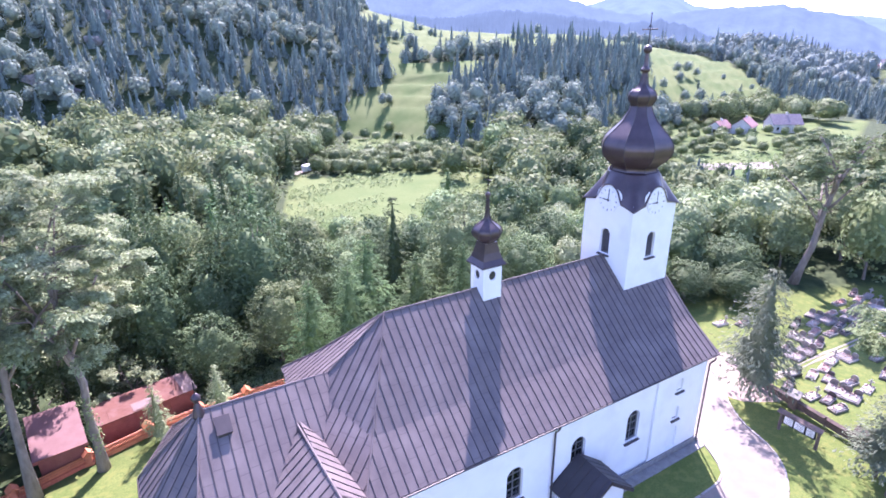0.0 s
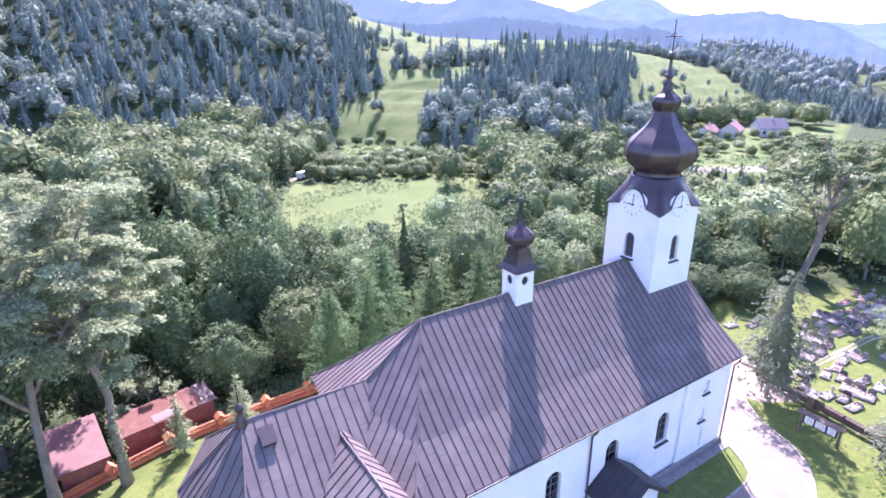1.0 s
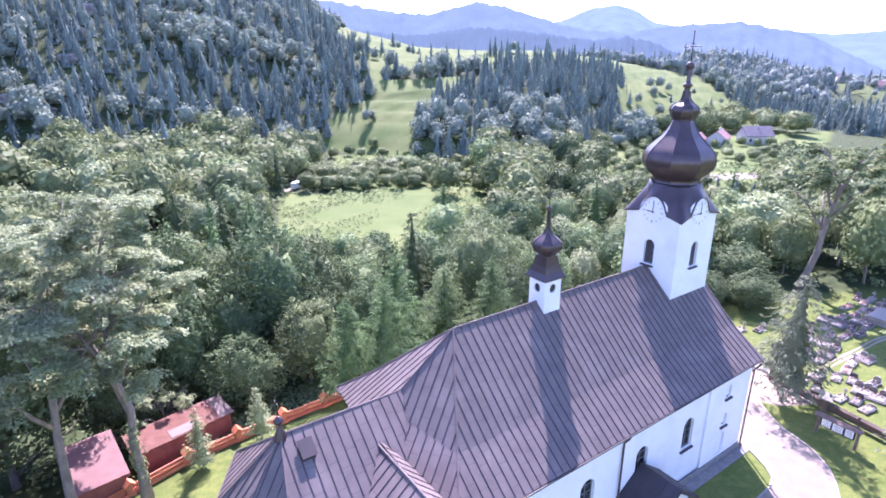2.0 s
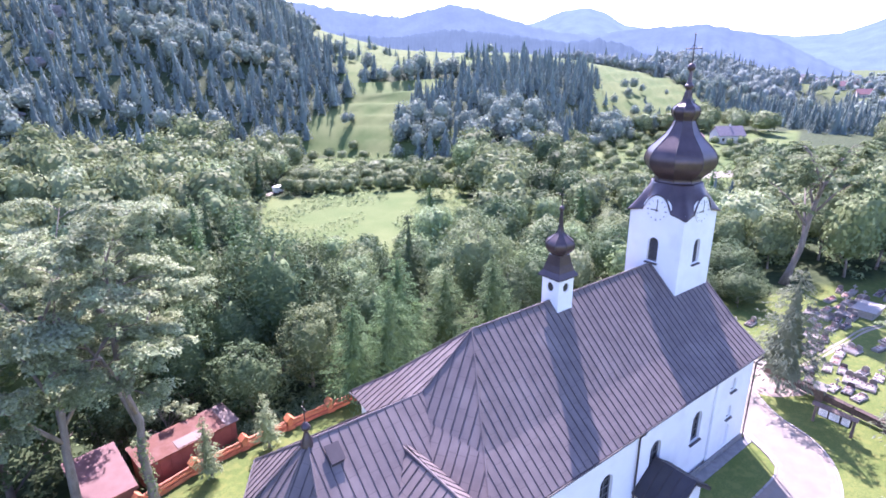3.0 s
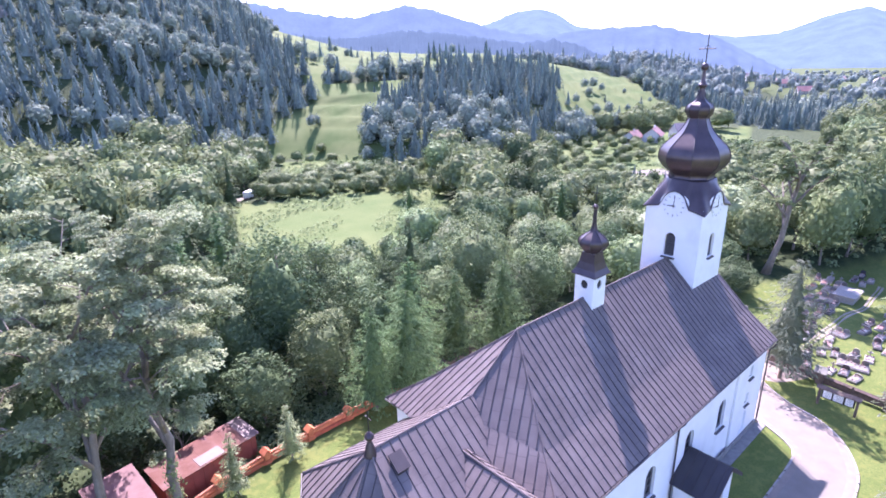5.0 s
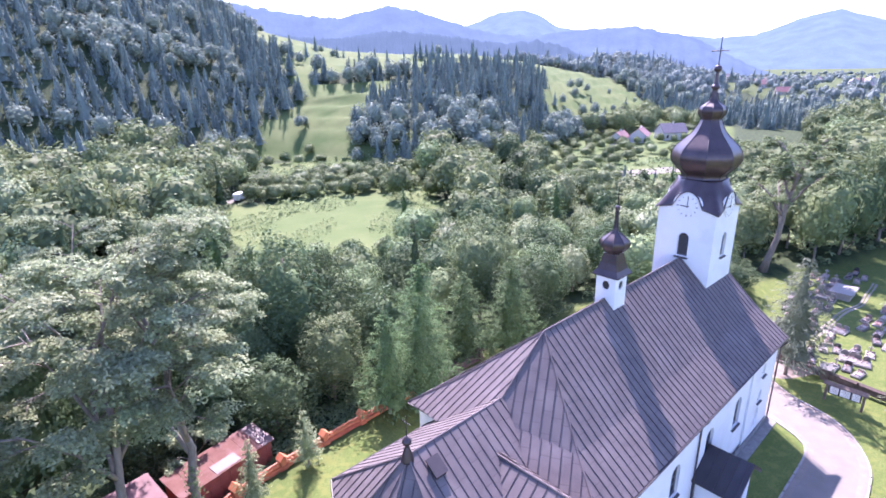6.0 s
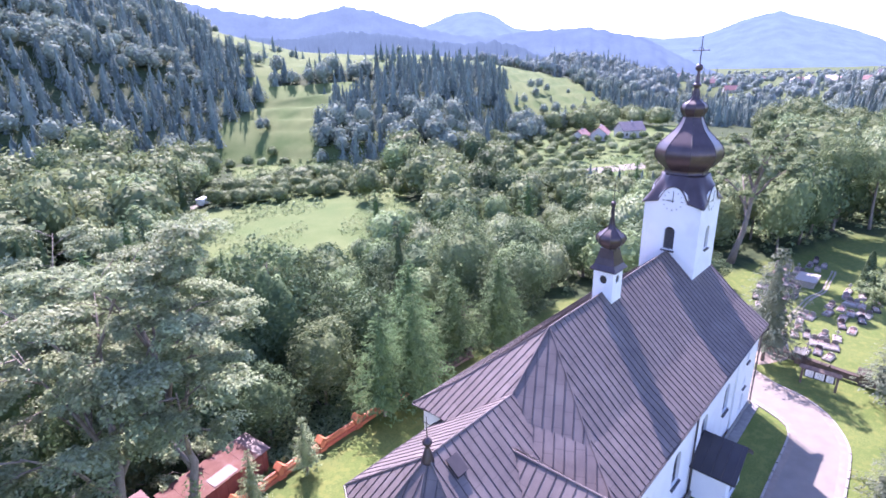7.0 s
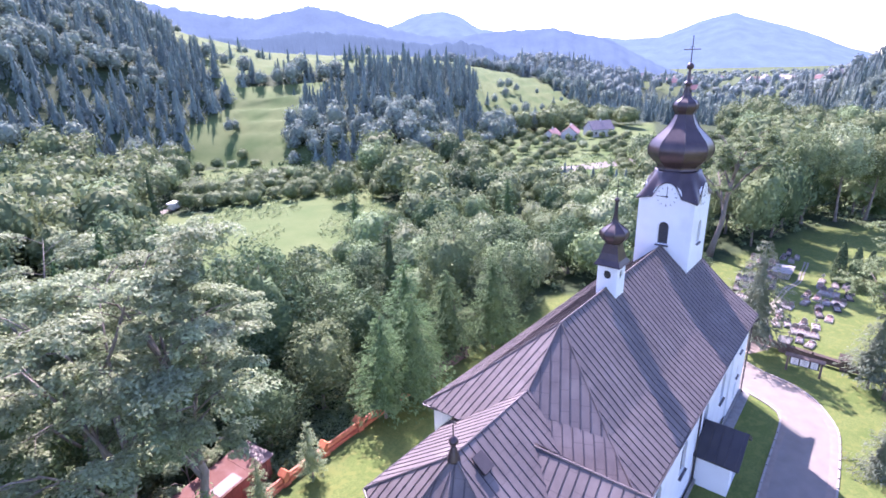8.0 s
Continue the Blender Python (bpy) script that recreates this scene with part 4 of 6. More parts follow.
def tower_face(a):
    """One face of the tower: a wall with a louvre window, its arched head and the clock."""
    m = Matrix.Rotation(a, 4, 'Z')
    al, inn = m @ Vector((1, 0, 0)), m @ Vector((0, 1, 0))
    o = m @ Vector((-T, -T, 0))
    head = [(T + ARC * 1.02 * math.cos(math.pi * k / 12), CLOCK_Z + ARC * math.sin(math.pi * k / 12)) for k in range(13)]
    cut = 0.452 if abs(al.y) > 0.5 else 0.0
    foot = -0.3 if abs(a - math.pi / 2) < 0.1 else 7.5
    out = [(cut, foot), (2 * T - cut, foot), (2 * T - cut, TOP), (T + 1.3, TOP)] + head + [(T - 1.3, TOP), (cut, TOP)]
    part("tower_wall", wall_with_openings(out, [arch_ring(T, 13.5, 0.82, 1.85)], o, al, inn * 0.45), plaster, church)
    w = window_in(church, m @ Vector((0, -T, 13.5)), al, inn, 0.82, 1.85, bars=False, pane_mat=clock_black, name="louvre_window")
    for k in range(9):
        c = m @ Vector((0, -T + 0.2, 13.65 + k * 0.175))
        mm = Matrix.Translation(c) @ m @ Matrix.Rotation(radians(-38), 4, 'X')
        part("slat", box((-0.36, -0.01, -0.07), (0.36, 0.01, 0.07), 0, mm), louvre_wood, w)
    # clock
    R = 0.86
    cm = Matrix.Translation(m @ Vector((0, -T - 0.012, CLOCK_Z))) @ m
    bm = bmesh.new()
    add_prism(bm, [cm @ Vector((R * math.cos(2 * math.pi * k / 32), 0, R * math.sin(2 * math.pi * k / 32))) for k in range(32)], (cm.to_3x3() @ Vector((0, -0.05, 0))))
    clock = part("clock", bm, clock_white, church, "round white clock face with black hour marks")
    for k in range(12):
        bm = bmesh.new()
        t = math.pi / 6 * k
        L0, L1, hw = (0.62, 0.80, 0.045) if k % 3 == 0 else (0.66, 0.78, 0.03)
        q = cm @ Matrix.Rotation(t, 4, 'Y')
        add_box(bm, (-hw, -0.062, L0), (hw, -0.052, L1), 0, q)
        part("hour_mark", bm, ink, clock)
    for t, L, hw, nm in ((270, 0.5, 0.045, "hour_hand"), (2, 0.7, 0.03, "minute_hand")):
        q = cm @ Matrix.Rotation(radians(t), 4, 'Y')
        part(nm, prism([q @ Vector(p) for p in ((-hw, -0.07, -0.12), (hw, -0.07, -0.12), (hw * 0.7, -0.07, L), (-hw * 0.7, -0.07, L))], q.to_3x3() @ Vector((0, -0.012, 0))), clock_black, clock)


for k in range(4):
    tower_face(k * math.pi / 2)


def skirt():
    """The tower's lower roof: a square of waved eaves, arched over the clocks, gathered up to the neck."""
    n, rows = 96, 12
    bm = bmesh.new()
    rings = []
    for j in range(rows + 1):
        f = j / rows
        ring = []
        for k in range(n):
            a = 2 * math.pi * k / n + math.pi / 4
            q = ((k / n * 4) % 1.0) * 2 - 1
            sq = 1 / max(abs(math.cos(a)), abs(math.sin(a)))
            wave = TOP - 0.02 + 1.16 * max(0.0, 1 - (abs(q) / 0.525) ** 2) ** 0.5 - 0.3 * abs(q) ** 3 * min(1.0, abs(q))
            re = (T + 0.07 + 0.22 * abs(q) ** 3) * min(sq, 1.36)
            oct_a = ((a + math.pi / 8) % (math.pi / 4)) - math.pi / 8
            rn = 1.74 * math.cos(math.pi / 8) / math.cos(oct_a)
            zt = 19.35
            ease = f ** 0.9
            rr = re + (rn - re) * ease
            z = wave + (zt - wave) * f ** 1.0
            ring.append(bm.verts.new((rr * math.cos(a), rr * math.sin(a), z)))
        rings.append(ring)
    for r, s in zip(rings, rings[1:]):
        for k in range(n):
            bm.faces.new((r[k], r[(k + 1) % n], s[(k + 1) % n], s[k]))
    r = bmesh.ops.extrude_face_region(bm, geom=bm.faces[:])
    bmesh.ops.translate(bm, verts=[v for v in r["geom"] if isinstance(v, bmesh.types.BMVert)], vec=(0, 0, -0.06))
    return part("tower_skirt_roof", bm, dome_metal, church, "brown sheet-metal skirt roof arched over the clock faces", True)


skirt()


def faceted(name, keys, label, centre=(0, 0), n=8, steps=4, parent=None):
    """A bulbous sheet-metal dome of n flat sides with raised seams on its corners."""
    prof = smooth_profile(keys, steps)
    bm = bmesh.new()
    add_lathe(bm, prof, n, math.pi / n, centre)
    for e in bm.edges:
        d = e.verts[1].co - e.verts[0].co
        e.smooth = abs(d.z) < 1e-5
    ob = part(name, bm, dome_metal, parent or church, label, True)
    seams = bmesh.new()
    for k in range(n):
        a = math.pi / n + 2 * math.pi * k / n
        add_tube(seams, [(centre[0] + (r + 0.005) * math.cos(a), centre[1] + (r + 0.005) * math.sin(a), z) for r, z in prof], [0.028] * len(prof), 4)
    part("seams", seams, seam_metal, ob)
    return ob


onion = faceted("onion_dome", [(1.62, 19.25), (1.55, 19.5), (1.66, 19.7), (2.05, 20.05), (2.38, 20.5), (2.44, 21.0), (2.22, 21.55), (1.70, 22.1), (1.22, 22.6), (0.90, 23.1), (0.72, 23.55)], "eight-sided brown sheet-metal onion dome")
faceted("upper_bulb", [(0.72, 23.5), (0.70, 23.65), (0.86, 23.9), (0.94, 24.2), (0.84, 24.5), (0.50, 24.75), (0.30, 25.0), (0.22, 25.5)], "small brown bulb above the onion dome")
bm = bmesh.new()
add_lathe(bm, smooth_profile([(0.22, 25.45), (0.19, 25.7), (0.30, 25.8), (0.30, 25.95), (0.17, 26.1), (0.11, 26.7), (0.10, 26.9)], 3), 10)
part("spire", bm, dome_metal, church, "slender sheet-metal spire", True)
bm = bmesh.new()
bmesh.ops.create_icosphere(bm, subdivisions=3, radius=0.27, matrix=Matrix.Translation((0, 0, 27.12)))
ball = part("ball", bm, dome_metal, church, "sheet-metal ball under the cross", True)
bm = bmesh.new()
add_tube(bm, [(0, 0, 27.3), (0, 0, 29.25)], [0.04, 0.03], 6)
add_tube(bm, [(-0.04, -0.55, 28.32), (0.04, 0.55, 28.32)], [0.035, 0.035], 6)
for y in (-0.55, 0.55):
    bmesh.ops.create_icosphere(bm, subdivisions=1, radius=0.06, matrix=Matrix.Translation((0, y, 28.32)))
bmesh.ops.create_icosphere(bm, subdivisions=1, radius=0.06, matrix=Matrix.Translation((0, 0, 29.25)))
for sx in (-1, 1):
    add_tube(bm, [(0, sx * 0.2, 28.32), (0, sx * 0.1, 28.5), (0, 0, 28.56)], [0.018] * 3, 4)
part("cross", bm, iron, ball, "wrought-iron cross")

# ridge turret
TX, TH = -12.40, 0.68
for k in range(4):
    m = Matrix.Translation((TX, 0, 0)) @ Matrix.Rotation(k * math.pi / 2, 4, 'Z')
    circ = [(TH + 0.26 * math.cos(2 * math.pi * q / 16), 14.32 + 0.3 * math.sin(2 * math.pi * q / 16)) for q in range(16)]
    part("turret_wall", wall_with_openings(rect(0.122 * (k % 2), 2 * TH - 0.122 * (k % 2), 12.0, 15.15), [circ], m @ Vector((-TH, -TH, 0)), m.to_3x3() @ Vector((1, 0, 0)), m.to_3x3() @ Vector((0, 0.12, 0))), plaster, church)
    part("turret_oculus", prism([m @ Vector((u - TH, -TH + 0.09, z)) for u, z in circ], m.to_3x3() @ Vector((0, 0.02, 0))), clock_black, church, "dark oval turret opening")
bm = bmesh.new()
add_lathe(bm, [(1.26, 14.94), (1.26, 15.0), (0.98, 15.32), (0.80, 15.75), (0.70, 16.1), (0.64, 16.35)], 4, math.pi / 4, (TX, 0))
part("turret_roof", bm, dome_metal, church, "brown sheet-metal turret roof")
faceted("turret_bulb", [(0.52, 16.28), (0.50, 16.42), (0.74, 16.62), (0.92, 16.92), (0.86, 17.22), (0.52, 17.5), (0.22, 17.75), (0.11, 18.2), (0.07, 19.1)], "small eight-sided brown onion bulb", (TX, 0), 8, 3)
bm = bmesh.new()
bmesh.ops.create_icosphere(bm, subdivisions=2, radius=0.17, matrix=Matrix.Translation((TX, 0, 19.25)))
tb = part("ball", bm, dome_metal, church, smooth=True)
bm = bmesh.new()
add_tube(bm, [(TX, 0, 19.3), (TX, 0, 20.6)], [0.03, 0.02], 5)
add_tube(bm, [(TX, -0.3, 20.1), (TX, 0.3, 20.1)], [0.022, 0.022], 5)
part("cross", bm, iron, tb)

# south porch
PX0, PX1, PY = -11.7, -8.1, -8.75
part("porch_wall", box((PX0, PY, -0.3), (PX0 + 0.3, WY - 0.16, 2.75)), plaster, church)
part("porch_wall", box((PX1 - 0.3, PY, -0.3), (PX1, WY - 0.16, 2.75)), plaster, church)
part("porch_wall", wall_with_openings([(0, -0.3), (3.0, -0.3), (3.0, 2.75), (1.5, 3.9), (0, 2.75)], [arch_ring(1.5, 0.02, 1.4, 2.3)], (PX0 + 0.3, PY, 0), (1, 0, 0), (0, 0.3, 0)), plaster, church)
part("door", prism([(PX0 + 0.3 + u, PY + 0.15, z) for u, z in arch_ring(1.5, 0.02, 1.4, 2.3)], (0, 0.06, 0)), louvre_wood, church, "dark wooden porch door")
pxm = (PX0 + PX1) / 2
porch = part("porch_roof", prism([(PX0 - 0.3, PY - 0.45, 2.50), (pxm, PY - 0.45, 4.1), (PX1 + 0.3, PY - 0.45, 2.50), (PX1 + 0.3, PY - 0.45, 2.38), (pxm, PY - 0.45, 3.98), (PX0 - 0.3, PY - 0.45, 2.38)], (0, WY - PY + 0.45, 0)), seam_metal, church, "dark sheet-metal porch roof")
for a, b in (((PX0 - 0.34, 2.52), (pxm, 4.13)), ((pxm, 4.13), (PX1 + 0.34, 2.52))):
    sheet_roof([(a[0], PY - 0.5, a[1]), (b[0], PY - 0.5, b[1]), (b[0], WY, b[1]), (a[0], WY, a[1])], porch, 0.6, 0.0, porch_metal)


# ---------- trees ----------
def place(proto, x, y, scale, turn, dz=0.0):
    c = copy_thing(proto, pose(x, y, float(ground_z(x, y)) + dz, 0, 0, turn))
    c.scale = (scale[0], scale[0], scale[1])
    return c


near_wood = "trees behind the churchyard"
# old trees by the red sheds: crown tops near 20 above the lawn
airy_tree(1, [(0, 0, -0.4), (0.05, 0.0, 2.0), (-0.05, 0.1, 4.6), (0.25, -0.25, 7.0), (-0.3, 0.15, 9.6), (-0.1, 0.3, 12.4), (-0.5, 1.6, 15.4)], 8, 5.4, leaf_pale, "tall broadleaf tree with pale sunlit leaves and a bare leaning trunk", 0.098, 220, 0.31, near_wood, 1.9, 6, 6, ivy=1.0).matrix_basis = pose(-35.6, 13.0, 0.0)
airy_tree(2, [(0, 0, -0.4), (0.1, 0.0, 3.0), (0.3, 0.0, 7.0), (0.7, -0.2, 10.5), (0.8, 0.9, 15.0)], 8, 5.6, leaf_pale, "tall broadleaf tree with pale sunlit leaves and a straight bare trunk", 0.098, 220, 0.32, near_wood, 1.7, 6, 6).matrix_basis = pose(-39.5, 12.3, 0.0)
airy_tree(3, [(0, 0, -0.4), (0.1, 0.2, 3.0), (0.3, 0.1, 8.0), (0.2, 0.4, 12.5), (0.0, 0.6, 15.8)], 8, 5.6, leaf_pale, "tall broadleaf tree with layered pale leaf sprays behind the sheds", 0.105, 170, 0.26, near_wood, 2.9, 6, 6).matrix_basis = pose(-38.2, 23.2, float(ground_z(-38.2, 23.2)))
airy_tree(4, [(0, 0, -0.3), (0.1, 0.2, 0.9), (0.2, 0.3, 1.9), (0.2, 0.4, 2.8)], 5, 2.4, leaf_pale, "low leafy young tree beside the red shed", 0.10, 60, 0.09, near_wood, 0.9, 4, 4).matrix_basis = pose(-33.6, 20.6, float(ground_z(-33.6, 20.6)))

NEAR = (8, 5200, 0.165, 240)
protoA = [make_tree("broadleaf_tree", 10 + k, 16, 3.8 + 0.3 * k, -0.10, (leaf_dark, leaf_green, leaf_dark)[k], "broadleaf tree with dense green leaves on the valley side", "tree", NEAR, (0.02, 0.02), near_wood) for k in range(3)]
protoS = [make_tree("spruce_tree", 20 + k, 12, 3.6 + 0.3 * k, 0.14, needle_green, "green spruce with drooping branches behind the church", "tree", (30, 14, 15, 0.20), group=near_wood) for k in range(2)]
protoD = make_tree("spruce_tree", 25, 14, 3.4, 0.03, leaf_dark, "dark spruce on the valley side", "tree", (30, 12, 11, 0.22), group=near_wood)
protoM = [make_tree("broadleaf_tree", 30 + k, 9, 4.2, 0.0, (leaf_green, leaf_green, leaf_dark, leaf_pale)[k], "rounded broadleaf tree on the valley floor", "tree", (5, 820, 0.32, 60), (0, 0), "valley trees") for k in range(4)]
protoN = [make_tree("spruce_tree", 40 + k, 12, 2.5, 0.04, (needle_green, leaf_dark)[k], "slender spruce on the valley floor", "tree", (16, 9, 6, 0.36), group="valley trees") for k in range(2)]
protoQ = [make_tree("broadleaf_tree", 50 + k, 9, 3.9, 0.0, (leaf_green, leaf_pale, leaf_green, leaf_dark)[k], "rounded leafy tree below the churchyard", "tree", (6, 1150, 0.25, 90), (0, 0), "valley trees") for k in range(4)]
protoB = [make_tree("broadleaf_tree", 54 + k, 16, 4.0, 0.30, (leaf_green, leaf_pale)[k], "tall broadleaf tree with a bare lower trunk", "tree", (6, 4200, 0.17, 170), (0.03, -0.03), near_wood) for k in range(2)]
protoL = make_tree("spruce_tree", 58, 12, 4.0, 0.22, needle_pale, "tall airy pale spruce with a bare lower trunk beside the drive", "tree", (26, 13, 14, 0.22), group=near_wood)
protoP = make_tree("spruce_tree", 59, 12, 5.2, 0.04, needle_pale, "small pale blue-green spruce at the edge of the lawn", "tree", (20, 13, 13, 0.30), group="young trees on the lawn")

# (kind, x, y, height of the top, spread)
SPOTS = [("A", -29.8, 34.3, 14.1, 1.15), ("A", -34.5, 30, 13.6, 1.1), ("A", -20.8, 29.9, 13.4, 1.2), ("A", -15.1, 32.5, 9.9, 0.95), ("A", -25.2, 36.5, 10.5, 1.0), ("A", -30.6, 27.0, 9.5, 0.9), ("A", -25.6, 28.6, 9.0, 0.95), ("A", -23.6, 33.0, 11.0, 1.0), ("A", -17.2, 26.8, 7.6, 0.9), ("A", -11.6, 26.0, 6.4, 0.9),
         ("A", -44, 24, 17.5, 1.3), ("A", -49, 18, 17.5, 1.3), ("A", -42, 31, 14.5, 1.2), ("A", -50, 31, 15.5, 1.2), ("A", -56, 24, 16.5, 1.3), ("A", -46.5, 12.5, 13, 1.1),
         ("S", -19.2, 15.6, 9.5, 0.95), ("S", -15.9, 15.2, 10.2, 0.95), ("S", -12.6, 19.1, 11.2, 1.15), ("S", -7.8, 18.2, 8.9, 1.05), ("S", -4.3, 15.0, 10.3, 1.0), ("A", 0.5, 18.4, 7.6, 0.8),
         ("A", 2.3, 25.5, 12.0, 1.15), ("D", -5.3, 28.4, 12.0, 1.2), ("A", -10.5, 33.5, 7.0, 1.0), ("A", 16.8, 26.6, 7.8, 1.1), ("A", 10.0, 22.5, 7.0, 0.95), ("A", 6.2, 19.6, 8.0, 0.9),
         ("A", 21.5, 19.5, 7.5, 1.0), ("A", 26.4, 5.5, 4.6, 0.8), ("A", 22.0, 9.0, 5.0, 0.9), ("A", 30.0, 9.0, 6.5, 1.0), ("L", 10.4, -5.75, 11.6, 1.0), ("N", 31.0, 76.0, 2.4, 1.3),
         ("Q", 45.5, 0.8, 13.0, 1.15), ("Q", 50.0, 5.5, 15.0, 1.2), ("Q", 41.0, 8.5, 9.0, 1.0), ("Q", 52.0, -0.8, 14.0, 1.2), ("Q", 56.5, 5.0, 13.0, 1.1), ("Q", 60.0, -1.0, 13.0, 1.2), ("B", 63.5, -3.5, 16.5, 1.2), ("B", 68.0, -8.0, 17.0, 1.2), ("B", 73.0, -12.0, 16.0, 1.2), ("B", 76.0, -17.5, 16.0, 1.2), ("Q", 71.0, -3.0, 12.0, 1.2), ("Q", 78.0, -10.0, 12.0, 1.2), ("B", 82.0, -24.0, 15.0, 1.2), ("P", -3.0, -16.6, 4.6, 0.42), ("L", 9.2, -15.3, 7.2, 0.75),
         ("Q", 24.0, -18.0, 7.0, 0.9), ("Q", 53.0, 64.0, 1.0, 1.1),
         ("M", -26.2, 139.6, 6.8, 1.45), ("M", -16.5, 146.0, 5.6, 1.4), ("M", -7.8, 151.4, 5.2, 1.4), ("M", -34.0, 135.0, 7.4, 1.5), ("M", 12.9, 164.7, 4.3, 1.3), ("M", 19.0, 160.0, 4.0, 1.25), ("M", 24.0, 153.0, 3.4, 1.2), ("M", 6.0, 160.0, 3.6, 1.2),
         ("M", 43.0, 134.6, -1.2, 0.8), ("M", 37.0, 134.0, -2.0, 0.75), ("M", 50.5, 136.0, -1.6, 0.8), ("M", 57.0, 134.0, -1.5, 0.85), ("M", 63.0, 131.0, -0.8, 0.9), ("M", 30.0, 137.0, -2.0, 0.7),
         ("M", 88.0, 89.5, 3.8, 1.35), ("M", 80.0, 97.0, 3.2, 1.3), ("M", 99.0, 120.4, 3.6, 1.4), ("M", 108.0, 112.0, 3.0, 1.3), ("M", 117.0, 128.6, 6.8, 1.3)]
tree_rng = np.random.default_rng(77)
kinds = {"A": protoA, "S": protoS, "D": [protoD], "B": protoB, "L": [protoL], "P": [protoP], "M": protoM, "Q": protoQ, "N": protoN}
natural = {"A": 16.0, "S": 12.0, "D": 14.0, "B": 16.0, "L": 12.0, "P": 12.0, "M": 9.0, "Q": 9.0, "N": 12.0}
used = {}
taken = []


def put(kind_list, x, y, top, spread, hnat):
    fresh = [q for q in kind_list if q.name not in used]
    p = fresh[0] if fresh else kind_list[int(tree_rng.integers(len(kind_list)))]
    g = float(ground_z(x, y))
    sz = max(0.25, (top - g) / hnat)
    sc = (max(0.3, min(1.6, spread)), sz)
    if p.name not in used:
        used[p.name] = True
        p.matrix_basis = pose(x, y, g, 0, 0, float(tree_rng.random() * 360))
        p.scale = (sc[0], sc[0], sc[1])
    else:
        place(p, x, y, sc, float(tree_rng.random() * 360))
    taken.append((x, y))


for kd, x, y, top, sp in SPOTS:
    put(kinds[kd], x, y, top, sp, natural[kd])

# the leafy tree on the grass beside the notice board
airy_tree(71, [(0, 0, -0.3), (0.1, 0, 3.0), (0.0, 0.2, 6.5), (0.2, 0.2, 9.5), (0.1, 0.1, 12.0)], 8, 4.2, leaf_green, "leafy broadleaf tree on the lawn beside the cemetery fence", 0.105, 90, 0.22, near_wood, 1.1).matrix_basis = pose(8.0, -16.6, 0.0)
# the old tree at the graves' edge
airy_tree(64, [(0, 0, -0.4), (0.15, -0.45, 2.0), (0.35, -1.05, 5.0), (0.4, -1.3, 9.3), (0.7, -1.7, 12.0), (0.9, -2.0, 14.0)], 8, 5.0, leaf_green, "old broadleaf tree with a leaning forked trunk and airy crown", 0.15, 95, 0.46, near_wood, 0.2).matrix_basis = pose(37.0, 4.8, float(ground_z(37.0, 4.8)))
taken.append((37.0, 4.8))

# the wooded valley floor
VALLEY_FAR = []


